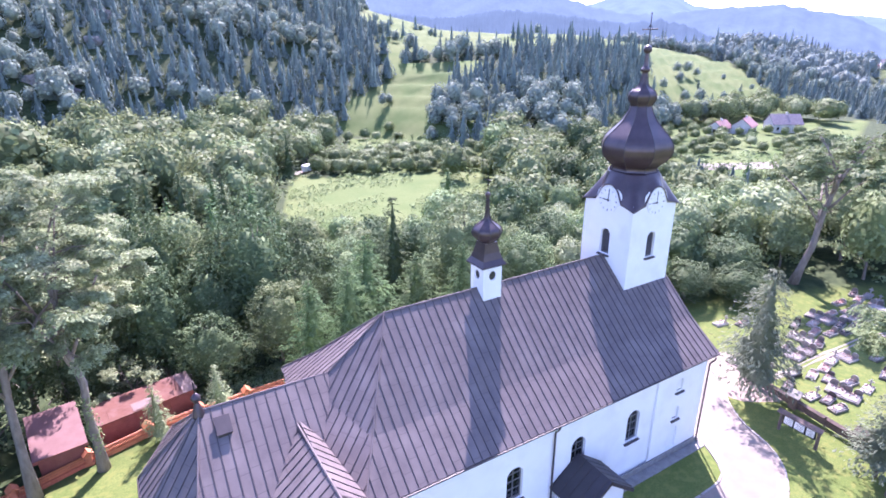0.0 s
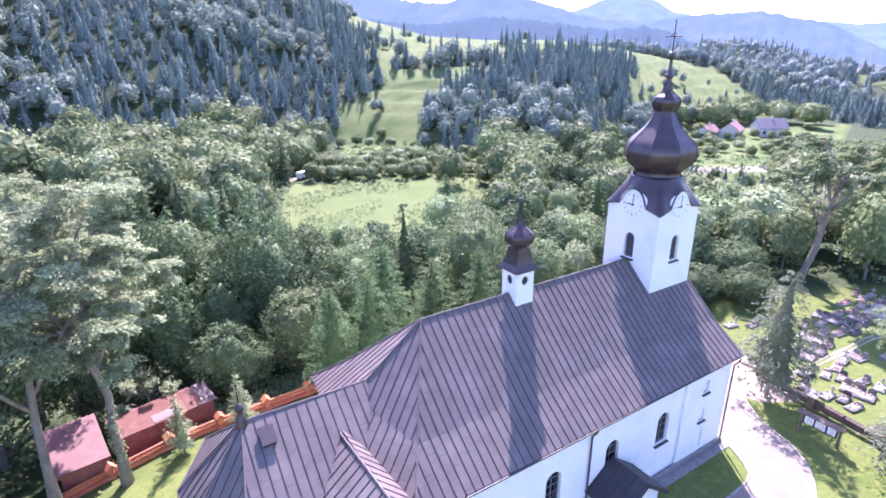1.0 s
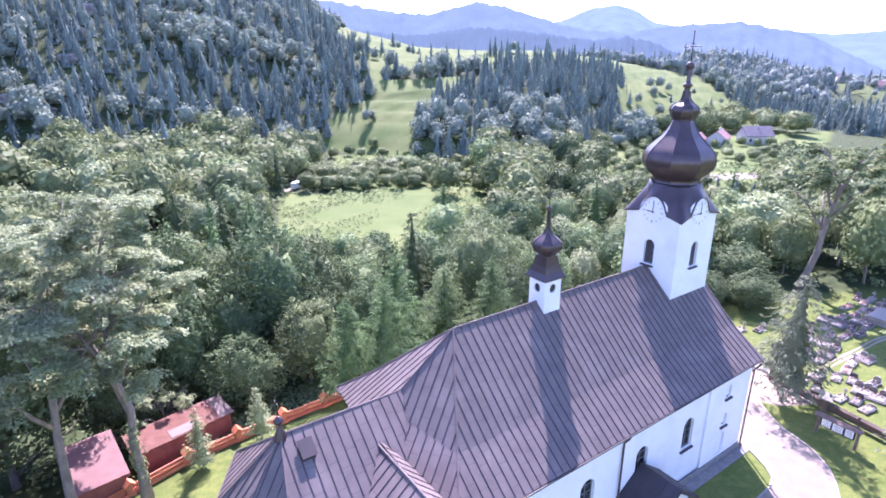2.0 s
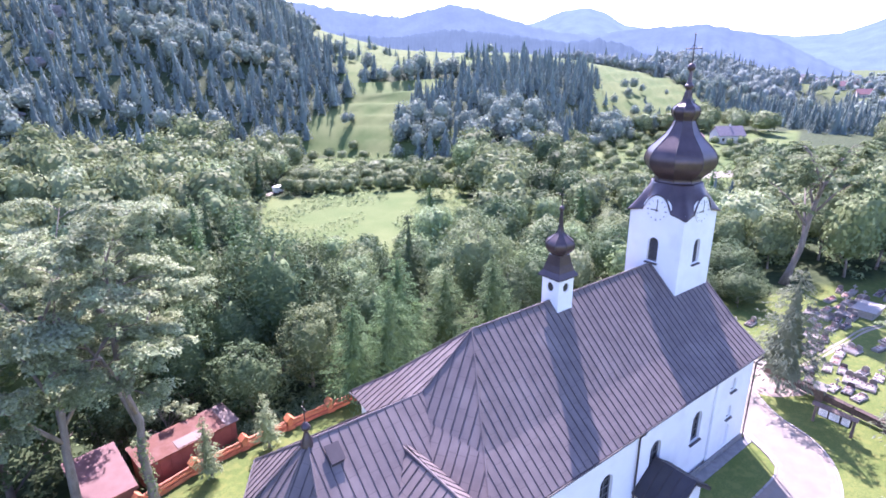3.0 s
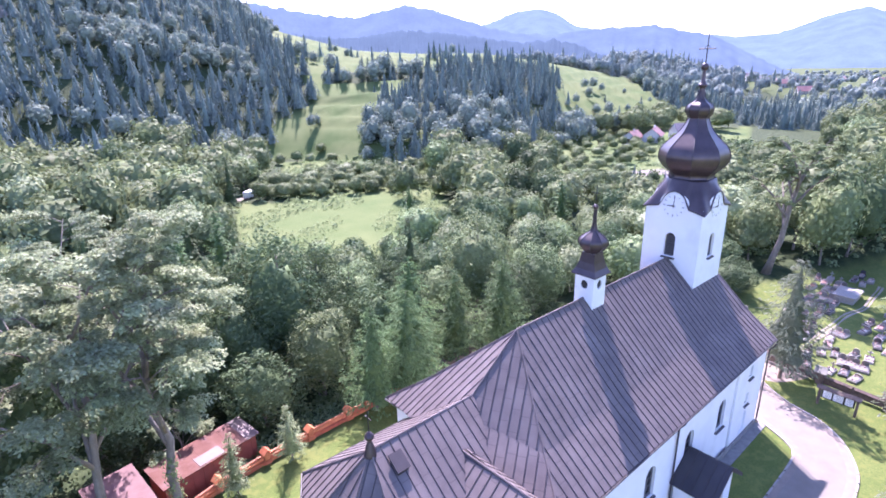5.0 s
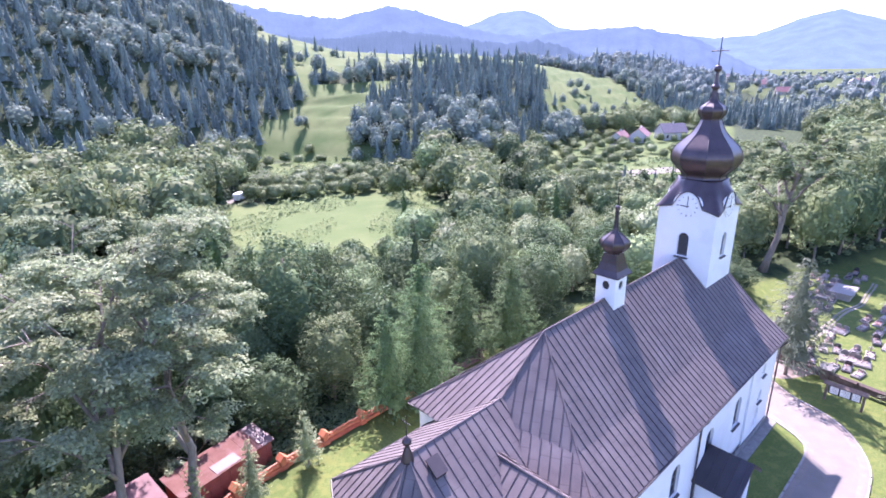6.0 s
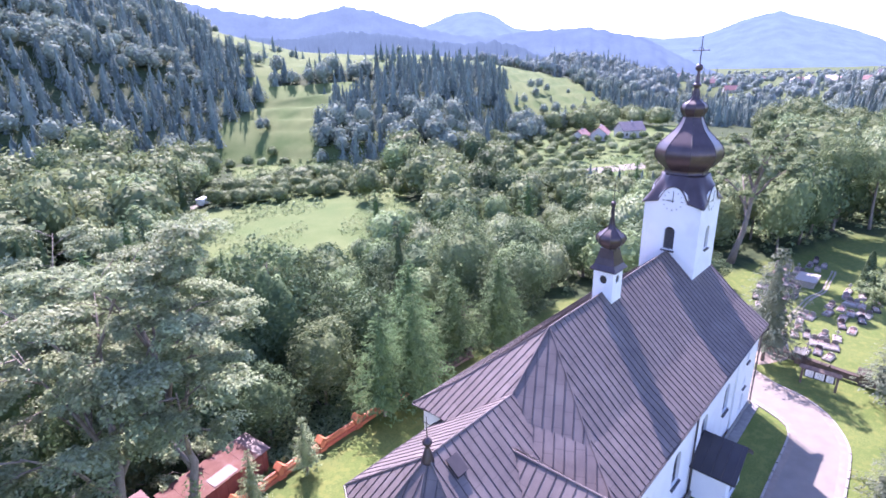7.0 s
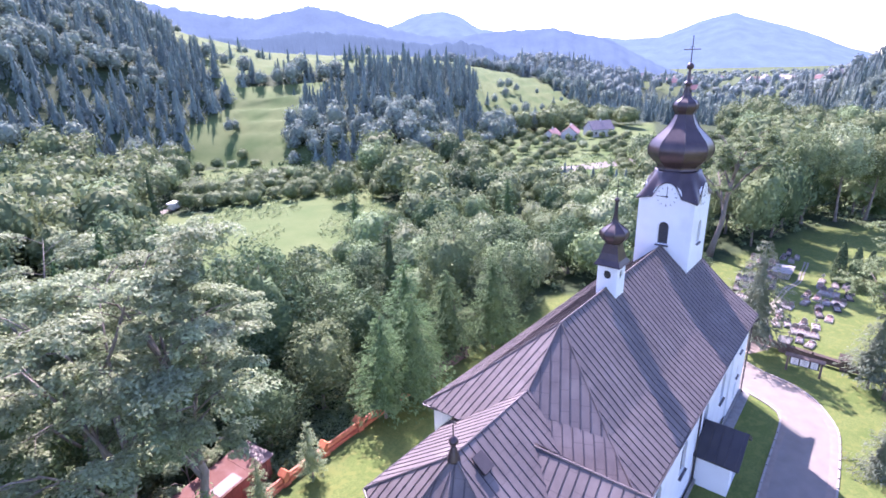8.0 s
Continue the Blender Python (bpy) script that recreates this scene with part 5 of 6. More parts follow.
def valley():
    made, singles = 0, 0
    for tries in range(16000):
        if made > 900:
            break
        a, r = math.radians(tree_rng.uniform(-14, 112)), math.sqrt(tree_rng.uniform(40 ** 2, 330 ** 2))
        x, y = CX + r * math.cos(a), CY + r * math.sin(a)
        d = y - min(float(np.interp(x, EDGE_X, EDGE_Y)), float(np.interp(x, LAWN_X, LAWN_Y)))
        if d < (5 if x < 13 else 2.5) and x < 84:
            continue
        ad = math.degrees(a)
        foot = float(np.interp(ad, AZ, FOOT))
        if r > foot + 6 or (inside(x, y, MEADOW)) or (176 < x < 240 and 84 < y < 118):
            continue
        hedge = 50 < ad < 69 and 152 < r < 186
        gap = 3.4 if hedge else 5.4 if r < 120 else 6.8
        if any((x - p) ** 2 + (y - q) ** 2 < gap * gap for p, q in taken):
            continue
        g = float(ground_z(x, y))
        h = (tree_rng.uniform(6.0, 11.0) if r < 120 else tree_rng.uniform(8.0, 13.5)) + 3.5 * max(0, noise.noise((x * 0.02, y * 0.02, 8)))
        if 54 < ad < 73 and 60 < r < 150:
            h = min(h, 27.0 - 33.0 * r / 112 - g)
        elif 42 < ad <= 54 and r < 110:
            h = min(h, 12.0)
        if ad > 73 and r > 120:
            h += 3
        if r > 120 and not (51 < ad < 66) and not (14 < ad < 38):
            h *= max(0.5, 0.88 + 0.8 * noise.noise((x * 0.06, y * 0.06, 41)))
        if hedge:
            h = tree_rng.uniform(3.0, 5.6) + 2.5 * max(0, noise.noise((x * 0.06, y * 0.06, 47)))
            if r > 168 and noise.noise((x * 0.05, y * 0.05, 44)) < -0.1:
                continue
        elif 51 < ad < 68 and r > 150:
            h = min(h, tree_rng.uniform(2.6, 5.5))
            if noise.noise((x * 0.05, y * 0.05, 44)) < 0.3:
                continue
        if 22 < ad < 38 and r < 275:
            h = min(h, 31 * (1 - r / 186) + 1.0 if r < 168 else 4.2)
        if 14 < ad <= 22:
            h = min(h, 34 * (1 - r / 260) + 2.0)
        if h < 2.2:
            continue
        conifer = noise.noise((x * 0.03, y * 0.03, 21)) > 0.36
        if 170 < x < 205 and 60 < y < 76 or (105 < x < 150 and 48 < y < 82 and 24 < ad < 31):
            continue
        wide = max(0.5, h / 9.0)
        if r < 68 and x < 13:
            put(protoA, x, y, g + max(h, 7.5), tree_rng.uniform(0.75, 0.95), 16.0)
        elif r < 112:
            put(protoN if conifer else protoQ, x, y, g + h * (1.2 if conifer else 1), wide * tree_rng.uniform(0.9, 1.25), 12.0 if conifer else 9.0)
        elif singles < 150 and not hedge:
            singles += 1
            put(protoN if conifer else protoM, x, y, g + h * (1.3 if conifer else 1), wide * tree_rng.uniform(0.95, 1.3), 12.0 if conifer else 9.0)
        else:
            VALLEY_FAR.append((x, y, g, h, conifer and h > 6))
            taken.append((x, y))
        made += 1


valley()


def hill_forest():
    """The woods on the hills and the far valley floor, too many to count."""
    rng = np.random.default_rng(5)
    base_b = [broadleaf_crown(np.random.default_rng(60 + k), 11.0, 4.3, 0.0, 3, 125, 0.66, 10, 0, 0.72, 0.42) for k in range(6)]
    base_s = [far_spruce(np.random.default_rng(70 + k), 9.6 + 0.7 * k, 3.1 + 0.2 * k, 84, 0.78) for k in range(5)]
    base_v = [broadleaf_crown(np.random.default_rng(80 + k), 9.0, 4.2, 0.0, 4, 500, 0.39, 13, 40) for k in range(6)]
    base_f = [broadleaf_crown(np.random.default_rng(65 + k), 11.0, 4.3, 0.0, 3, 42, 0.95, 10) for k in range(4)]
    base_far = [broadleaf_crown(np.random.default_rng(90 + k), 9, 5.5, 0.0, 2, 26, 1.2, 6) for k in range(3)]
    out = {"b": [], "s": [], "v": [], "f": []}

    def add(key, protos, x, y, z, s, sv=None):
        v, q = protos[int(rng.integers(len(protos)))]
        t = rng.uniform(0, 6.28)
        c, w = math.cos(t), math.sin(t)
        turn = np.array([[c, -w, 0], [w, c, 0], [0, 0, 1]])
        out[key].append((v @ turn.T * np.array([s, s, sv or s]) + np.array([x, y, z]), q))

    for x, y, g, h, conifer in VALLEY_FAR:
        if conifer:
            add("s", base_s, x, y, g, h / 10.5, h / 10.0)
        else:
            add("v", base_v, x, y, g - 0.3, max(0.62, h / 9) * rng.uniform(0.9, 1.3), h / 9)
    for x, y, h in ((181, 100, 4), (186, 98, 3.2), (192, 95, 4.5), (197, 91, 3.4), (201, 88, 4.2), (176, 104, 4.6), (206, 89, 3), (172, 108, 4.4)):
        add("v", base_v, x, y, float(ground_z(x, y)) - 0.2, h / 8, h / 9)
    for r0, r1, st in ((195, 460, 5.4), (460, 760, 9.2)):
        for r in np.arange(r0, r1, st):
            step = math.degrees(st / r)
            for a in np.arange(-6, 102, step):
                rr, aa = r + rng.uniform(-0.48, 0.48) * st, a + rng.uniform(-0.48, 0.48) * step
                x, y = CX + rr * math.cos(math.radians(aa)), CY + rr * math.sin(math.radians(aa))
                w = hill_wood(x, y)
                if not w or (rr > 500 and aa > 45):
                    continue
                z = float(ground_z(x, y)) - 0.6
                if z - 27 > 0.16 * rr or (8 < aa < 21 and rr > 400 and rng.random() < 0.72):
                    continue
                s = rng.uniform(0.5, 1.15) * (1.25 if r >= 460 else 1)
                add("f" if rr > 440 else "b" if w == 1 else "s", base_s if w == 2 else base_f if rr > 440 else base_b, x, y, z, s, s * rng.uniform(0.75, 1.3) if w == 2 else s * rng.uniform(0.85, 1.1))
    # single firs, trees and round bushes on the open slopes, at bearing and distance
    for aa, rr, s, key in ((62.8, 237, 0.62, "b"), (62.2, 240, 0.5, "b"), (60.9, 279, 0.72, "b"), (60.4, 282, 0.6, "b"), (56.2, 262, 0.42, "s"), (56.0, 272, 0.35, "b"), (57.2, 224, 0.92, "s"), (56.6, 228, 0.75, "s"), (56.3, 222, 0.6, "s"),
                           (64.2, 322, 0.8, "s"), (63.4, 330, 0.85, "s"), (62.6, 318, 0.9, "s"), (61.9, 312, 0.75, "b"), (61.2, 326, 0.8, "s"), (60.2, 372, 1.0, "s"), (59.7, 368, 0.55, "b"), (58.6, 350, 0.6, "b"), (58.2, 356, 0.7, "s"), (57.6, 352, 0.55, "s"), (62.6, 362, 0.7, "s"), (64.0, 352, 0.6, "b"),
                           (50.5, 352, 0.8, "s"), (50.0, 350, 0.95, "s"), (49.4, 356, 0.85, "s"), (48.8, 352, 0.8, "s"), (48.2, 358, 0.7, "b"), (47.8, 318, 0.7, "s"), (46.0, 330, 0.5, "b"),
                           (36.6, 292, 0.6, "s"), (35.8, 300, 0.6, "b"), (35.0, 340, 0.7, "b"), (34.2, 346, 0.8, "b"), (33.4, 352, 0.6, "b"), (33.8, 300, 0.7, "b"), (32.6, 306, 0.8, "b"), (31.6, 312, 0.55, "s"), (30.8, 330, 0.5, "b"), (29.6, 352, 0.45, "s"), (28.8, 360, 0.4, "b"), (31.2, 372, 0.4, "b"), (27.6, 345, 0.5, "b"), (34.6, 322, 0.65, "b"), (33.0, 330, 0.5, "s")):
        x, y = CX + rr * math.cos(math.radians(aa)), CY + rr * math.sin(math.radians(aa))
        add(key, base_b if key == "b" else base_s, x, y, float(ground_z(x, y)) - 0.3, s)
    for k in range(1500):
        aa, rr = rng.uniform(-4, 40), math.sqrt(rng.uniform(600 ** 2, 1500 ** 2))
        x, y = CX + rr * math.cos(math.radians(aa)), CY + rr * math.sin(math.radians(aa))
        if noise.noise((x * 0.006, y * 0.006, 12)) > -0.2 and not (8 < aa < 22 and rr < 1050 and rng.random() < 0.6):
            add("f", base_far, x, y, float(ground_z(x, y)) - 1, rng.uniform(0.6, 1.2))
    for key, nm, mat, lab in (("b", "broadleaf_forest", hazy_hill_leaf, "broadleaf forest on the hillsides"), ("s", "spruce_forest", hazy_hill_needle, "dark spruce forest on the hillsides"), ("f", "far_forest", hazy_far_leaf, "mixed forest on the far slopes"), ("v", "valley_forest", leaf_green, "leafy trees crowded on the valley floor")):
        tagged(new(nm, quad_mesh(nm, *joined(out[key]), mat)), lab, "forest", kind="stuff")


hill_forest()


# ---------- churchyard: drive, fences, sheds ----------
def strip_mesh(name, left, right, z, mat, lift=0.03):
    """A paved band between two edges, laid on the ground."""
    verts, faces = [], []
    m = 7
    for (x0, y0), (x1, y1) in zip(left, right):
        for k in range(m):
            x, y = x0 + (x1 - x0) * k / (m - 1), y0 + (y1 - y0) * k / (m - 1)
            verts.append((x, y, float(ground_z(x, y)) + lift + 0.02 * math.sin(math.pi * k / (m - 1))))
    for i in range(len(left) - 1):
        for k in range(m - 1):
            faces.append((i * m + k, (i + 1) * m + k, (i + 1) * m + k + 1, i * m + k + 1))
    n = len(verts)
    verts += [(x, y, zz - 0.25) for x, y, zz in verts]
    faces += [tuple(reversed([q + n for q in f])) for f in faces]
    rim = [i * m for i in range(len(left))] + [(len(left) - 1) * m + k for k in range(1, m)] + [i * m + m - 1 for i in range(len(left) - 2, -1, -1)] + [k for k in range(m - 2, 0, -1)]
    for a, b in zip(rim, rim[1:] + rim[:1]):
        faces.append((a, b, b + n, a + n))
    return mesh_of(name, verts, faces, mat)


def soft_line(pts, step=0.5):
    """Points at even steps along a soft curve."""
    P = [Vector((*p, 0)) for p in pts]
    fine = []
    for i in range(len(P) - 1):
        a, b, c, d = (P[max(0, min(len(P) - 1, k))] for k in (i - 1, i, i + 1, i + 2))
        for s in range(24):
            t = s / 24
            fine.append(0.5 * (2 * b + (c - a) * t + (2 * a - 5 * b + 4 * c - d) * t * t + (3 * b - a - 3 * c + d) * t ** 3))
    fine.append(P[-1])
    return [(p.x, p.y) for p in fine]


OUTER = [(13.5, 3.0), (10.8, -2.6), (8.2, -5.5), (6.8, -7.6), (6.0, -10.0), (4.6, -11.8), (3.0, -12.9), (1.3, -13.7), (-0.5, -14.1), (-5.3, -14.4), (-14, -14.6), (-26, -15.0)]
INNER = [(3.3, 3.0), (3.0, -2.0), (2.75, -5.2), (2.4, -6.9), (1.9, -8.0), (1.35, -9.0), (0.8, -9.7), (0.0, -10.1), (-1.7, -10.25), (-7.9, -10.3), (-14, -10.5), (-26, -11.0)]
so, si = soft_line(OUTER), soft_line(INNER)
drive = tagged(new("pavement", strip_mesh("pavement", si, so, 0, paving)), "pale sunlit paved drive round the church", "pavement", kind="structure")
kerb_me = {}
for line in (so, si):
    acc, last = 0.0, line[0]
    for p in line[1:]:
        d = math.hypot(p[0] - last[0], p[1] - last[1])
        if d >= 0.95:
            mx, my = (p[0] + last[0]) / 2, (p[1] + last[1]) / 2
            ang = math.degrees(math.atan2(p[1] - last[1], p[0] - last[0]))
            if "k" not in kerb_me:
                bm = box((-0.47, -0.07, -0.2), (0.47, 0.07, 0.10), 0.015)
                me = bpy.data.meshes.new("kerb_stone")
                bm.to_mesh(me)
                bm.free()
                me.materials.append(kerb_stone)
                kerb_me["k"] = me
            ob = new("kerb_stone", kerb_me["k"])
            ob.parent = drive
            ob.matrix_basis = pose(mx, my, float(ground_z(mx, my)), 0, 0, ang)
            last = p
# dark border of the paving along the lawn
band = [(x + 0.55 * (ox - x) / max(0.1, math.hypot(ox - x, oy - y)), y + 0.55 * (oy - y) / max(0.1, math.hypot(ox - x, oy - y))) for (x, y), (ox, oy) in zip(si, so)]
border_mat = material("brown_paving_border", (0.190, 0.155, 0.125), (0.245, 0.205, 0.168), 0.85, 1.5, 18, 0.3)
part("paving_border", strip_mesh("paving_border", si, band, 0, border_mat, 0.036), border_mat, drive)
band = [(x - 0.7 * (x - ix) / max(0.1, math.hypot(ix - x, iy - y)), y - 0.7 * (y - iy) / max(0.1, math.hypot(ix - x, iy - y))) for (x, y), (ix, iy) in zip(so, si)]
part("paving_border", strip_mesh("paving_border", band, so, 0, border_mat, 0.036), border_mat, drive)
# sandy track through the graves
tl = soft_line([(12.6, -4.2), (16, -5.0), (21, -5.3), (26, -5.6), (30, -6.0), (34, -6.8), (42, -6.6)])
tr = soft_line([(12.3, -4.85), (16, -5.7), (21, -5.95), (26, -6.3), (30, -6.65), (34, -7.4), (42, -7.2)])
sand = material("sandy_track", (0.21, 0.18, 0.14), (0.29, 0.255, 0.205), 0.95, 0.9, 12, 0.4, stain=((0.15, 0.17, 0.06), 1.4))
for w0, w1 in ((0.0, 0.36), (0.62, 1.0)):
    ea = [(a[0] + (b[0] - a[0]) * w0, a[1] + (b[1] - a[1]) * w0 + 0.06 * math.sin(0.9 * a[0])) for a, b in zip(tl, tr)]
    eb = [(a[0] + (b[0] - a[0]) * w1, a[1] + (b[1] - a[1]) * w1 + 0.06 * math.sin(0.7 * a[0] + w1)) for a, b in zip(tl, tr)]
    tagged(new("footpath", strip_mesh("footpath", ea, eb, 0, sand, 0.015)), "sandy wheel track through the grass between the graves", "path", kind="structure")
bare = []
for k in range(28):
    a = 2 * math.pi * k / 28
    bare.append((a, 1 + 0.18 * math.sin(3 * a) + 0.12 * math.sin(5 * a + 1)))
verts = [(11.6, -2.6, 0.055)] + [(11.6 + 3.4 * q * math.cos(a), -2.6 + 4.2 * q * math.sin(a), 0.012) for a, q in bare]
earth_mat = material("bare_needle_litter", (0.20, 0.155, 0.12), (0.33, 0.27, 0.22), 0.95, 0.9, 12, 0.5)
tagged(new("bare_ground", mesh_of("bare_ground", verts, [(0, k + 1, (k + 1) % 28 + 1) for k in range(28)], earth_mat, True)), "brown needle litter under the spruce", "ground", kind="structure")


def orange_fence():
    """Brick-red fence of gabled pillars, a low plinth wall and boards between them."""
    line = [(-44.6, 11.2), (-40.6, 12.8), (-36.5, 14.3), (-32.6, 15.5), (-28.9, 16.0), (-25.2, 16.2), (-21.6, 16.3), (-18.0, 16.4), (-14.4, 16.4), (-10.8, 16.4), (-7.2, 16.4)]
    for i, (x, y) in enumerate(line):
        g = float(ground_z(x, y))
        old = i > 7
        mat = fence_brown if old else fence_orange
        f = thing("fence_pillar", "brick-red fence pillar with a gabled cap" if not old else "brown weathered fence pillar", "fence pillar", "churchyard fence", at=None)
        part("shaft", box((x - 0.2, y - 0.2, g - 0.3), (x + 0.2, y + 0.2, g + 0.95), 0.02), mat, f)
        part("plinth", box((x - 0.3, y - 0.3, g - 0.3), (x + 0.3, y + 0.3, g + 0.28), 0.02), mat, f)
        ang = math.atan2(line[min(i + 1, len(line) - 1)][1] - line[max(i - 1, 0)][1], line[min(i + 1, len(line) - 1)][0] - line[max(i - 1, 0)][0])
        m = Matrix.Translation((x, y, g + 0.93)) @ Matrix.Rotation(ang, 4, 'Z')
        part("cap", prism([m @ Vector(p) for p in ((-0.36, -0.36, 0), (0, -0.36, 0.34), (0.36, -0.36, 0), (0.36, -0.36, -0.06), (0, -0.36, 0.27), (-0.36, -0.36, -0.06))], m.to_3x3() @ Vector((0, 0.72, 0))), mat, f, "gabled cap")
        part("gable", prism([m @ Vector(p) for p in ((-0.24, -0.24, 0), (0.24, -0.24, 0), (0, -0.24, 0.24))], m.to_3x3() @ Vector((0, 0.48, 0))), mat, f)
        if i + 1 < len(line):
            x1, y1 = line[i + 1]
            g1 = float(ground_z(x1, y1))
            a, b = Vector((x, y, g)), Vector((x1, y1, g1))
            d = (b - a).normalized()
            a, b = a + d * 0.26, b - d * 0.26
            nrm = Vector((-d.y, d.x, 0)).normalized()
            p = thing("fence_panel", "brick-red painted fence bay of horizontal boards on a low wall" if not old else "brown weathered fence bay of horizontal boards", "fence", "churchyard fence")
            def bar(nm, z0, z1, hw):
                part(nm, prism([a - nrm * hw + Vector((0, 0, z0)), a + nrm * hw + Vector((0, 0, z0)), a + nrm * hw + Vector((0, 0, z1)), a - nrm * hw + Vector((0, 0, z1))], b - a), mat, p)
            bar("low_wall", -0.3, 0.26, 0.15)
            bar("coping", 0.26, 0.32, 0.19)
            for z in (0.34, 0.53):
                bar("board", z, z + 0.14, 0.022)
            bar("top_rail", 0.76, 0.82, 0.06)


orange_fence()


def sheds():
    s = thing("garden_shed", "long low red-painted shed with a faded sheet roof", "shed")
    # a long box along the fence, roof falling towards the churchyard
    m = Matrix.Translation((-32.6, 17.95, -0.9)) @ Matrix.Rotation(radians(11.5), 4, 'Z')
    L, W = 3.45, 1.15
    part("wall", prism([m @ Vector(p) for p in ((-L, -W, 0), (-L, W, 0), (-L, W, 2.55), (-L, -W, 2.3))], m.to_3x3() @ Vector((2 * L, 0, 0))), shed_red, s)
    R = lambda x0, x1, d=0.0: prism([m @ Vector(p) for p in ((x0, -W - 0.22, 2.27 + d), (x1, -W - 0.22, 2.27 + d), (x1, W + 0.18, 2.60 + d), (x0, W + 0.18, 2.60 + d))], (0, 0, 0.05))
    n = 7
    for k in range(n):
        x0 = -L - 0.2 + (2 * L + 0.4) * k / n
        part("roof_sheet", R(x0, x0 + (2 * L + 0.4) / n + 0.03, 0.012 * (k % 2)), shed_patch if k == n - 1 else shed_roof, s, "pale sheet" if k == n - 1 else "")
    part("roof_sheet", prism([m @ Vector(p) for p in ((-1.0, -W - 0.1, 2.35), (0.9, -W - 0.1, 2.35), (0.9, -0.3, 2.452), (-1.0, -0.3, 2.452))], (0, 0, 0.03)), shed_patch, s, "pale patch of sheet")
    for k in range(9):
        x = -L + 2 * L * (k + 0.5) / 9
        part("batten", box((x - 0.03, -W - 0.03, 0.02), (x + 0.03, -W + 0.005, 2.22), 0, m), shed_red, s)
    part("door", box((1.6, -W - 0.05, 0.05), (2.5, -W - 0.012, 2.0), 0, m), shed_red, s, "red plank door")
    h = thing("garden_hut", "red-painted hut with a brown felt roof sloping to the fence", "shed")
    m = Matrix.Translation((-38.2, 16.2, -0.7)) @ Matrix.Rotation(radians(9), 4, 'Z')
    part("wall", prism([m @ Vector(p) for p in ((-1.35, -2.0, 0), (-1.35, 2.1, 0), (-1.35, 2.1, 3.0), (-1.35, -2.0, 2.2))], m.to_3x3() @ Vector((2.7, 0, 0))), shed_red, h)
    part("roof", prism([m @ Vector(p) for p in ((-1.6, -2.35, 2.2), (1.6, -2.35, 2.2), (1.6, 2.3, 3.12), (-1.6, 2.3, 3.12))], (0, 0, 0.08)), hut_roof, h)
    part("fascia", prism([m @ Vector(p) for p in ((-1.62, -2.37, 2.05), (1.62, -2.37, 2.05), (1.62, -2.37, 2.3), (-1.62, -2.37, 2.3))], m.to_3x3() @ Vector((0, 0.03, 0))), shed_red, h)
    part("door", box((-0.4, -2.04, 0.05), (0.5, -2.005, 1.9), 0, m), shed_red, h)


sheds()


def cemetery_fence():
    """Dark brown board fence west of the drive, with roofed pillars."""
    line = [(12.9, -3.6), (12.5, -6.0), (12.1, -8.4), (11.75, -10.9), (11.4, -13.4), (11.0, -15.9), (10.6, -18.4)]
    for i, (x, y) in enumerate(line):
        tall = i in (2, 4)
        f = thing("fence_pillar", "brown wooden fence pillar under a small pale roof" if tall else "brown wooden fence post", "fence pillar", "cemetery fence")
        w, h = (0.28, 1.25) if tall else (0.07, 0.92)
        part("shaft", box((x - w, y - w, -0.3), (x + w, y + w, h), 0.015), fence_brown, f)
        if tall:
            part("cap", prism([(x - 0.55, y - 0.5, h - 0.02), (x, y - 0.5, h + 0.42), (x + 0.55, y - 0.5, h - 0.02), (x + 0.55, y - 0.5, h - 0.09), (x, y - 0.5, h + 0.35), (x - 0.55, y - 0.5, h - 0.09)], (0, 1.0, 0)), granite_pale if i == 2 else fence_brown, f, "small gabled roof")
            part("gable", prism([(x - 0.28, y - 0.28, h), (x + 0.28, y - 0.28, h), (x, y - 0.28, h + 0.24)], (0, 0.56, 0)), fence_brown, f)
        if i + 1 < len(line):
            a, b = Vector((x, y, 0)), Vector((*line[i + 1], 0))
            d = (b - a).normalized()
            nrm = Vector((-d.y, d.x, 0))
            a, b = a + d * (w + 0.004), b - d * ((0.28 if i + 1 in (2, 4) else 0.07) + 0.004)
            p = thing("fence_panel", "brown weathered board fence bay with a sloping top board", "fence", "cemetery fence")
            for z in (0.10, 0.27, 0.44, 0.61):
                part("board", prism([a - nrm * 0.03 + Vector((0, 0, z)), a + nrm * 0.03 + Vector((0, 0, z)), a + nrm * 0.03 + Vector((0, 0, z + 0.14)), a - nrm * 0.03 + Vector((0, 0, z + 0.17))], b - a), fence_brown, p)
            part("top_board", prism([a - nrm * 0.22 + Vector((0, 0, 0.77)), a + nrm * 0.22 + Vector((0, 0, 0.77)), a + Vector((0, 0, 0.92))], b - a), fence_brown, p)


cemetery_fence()


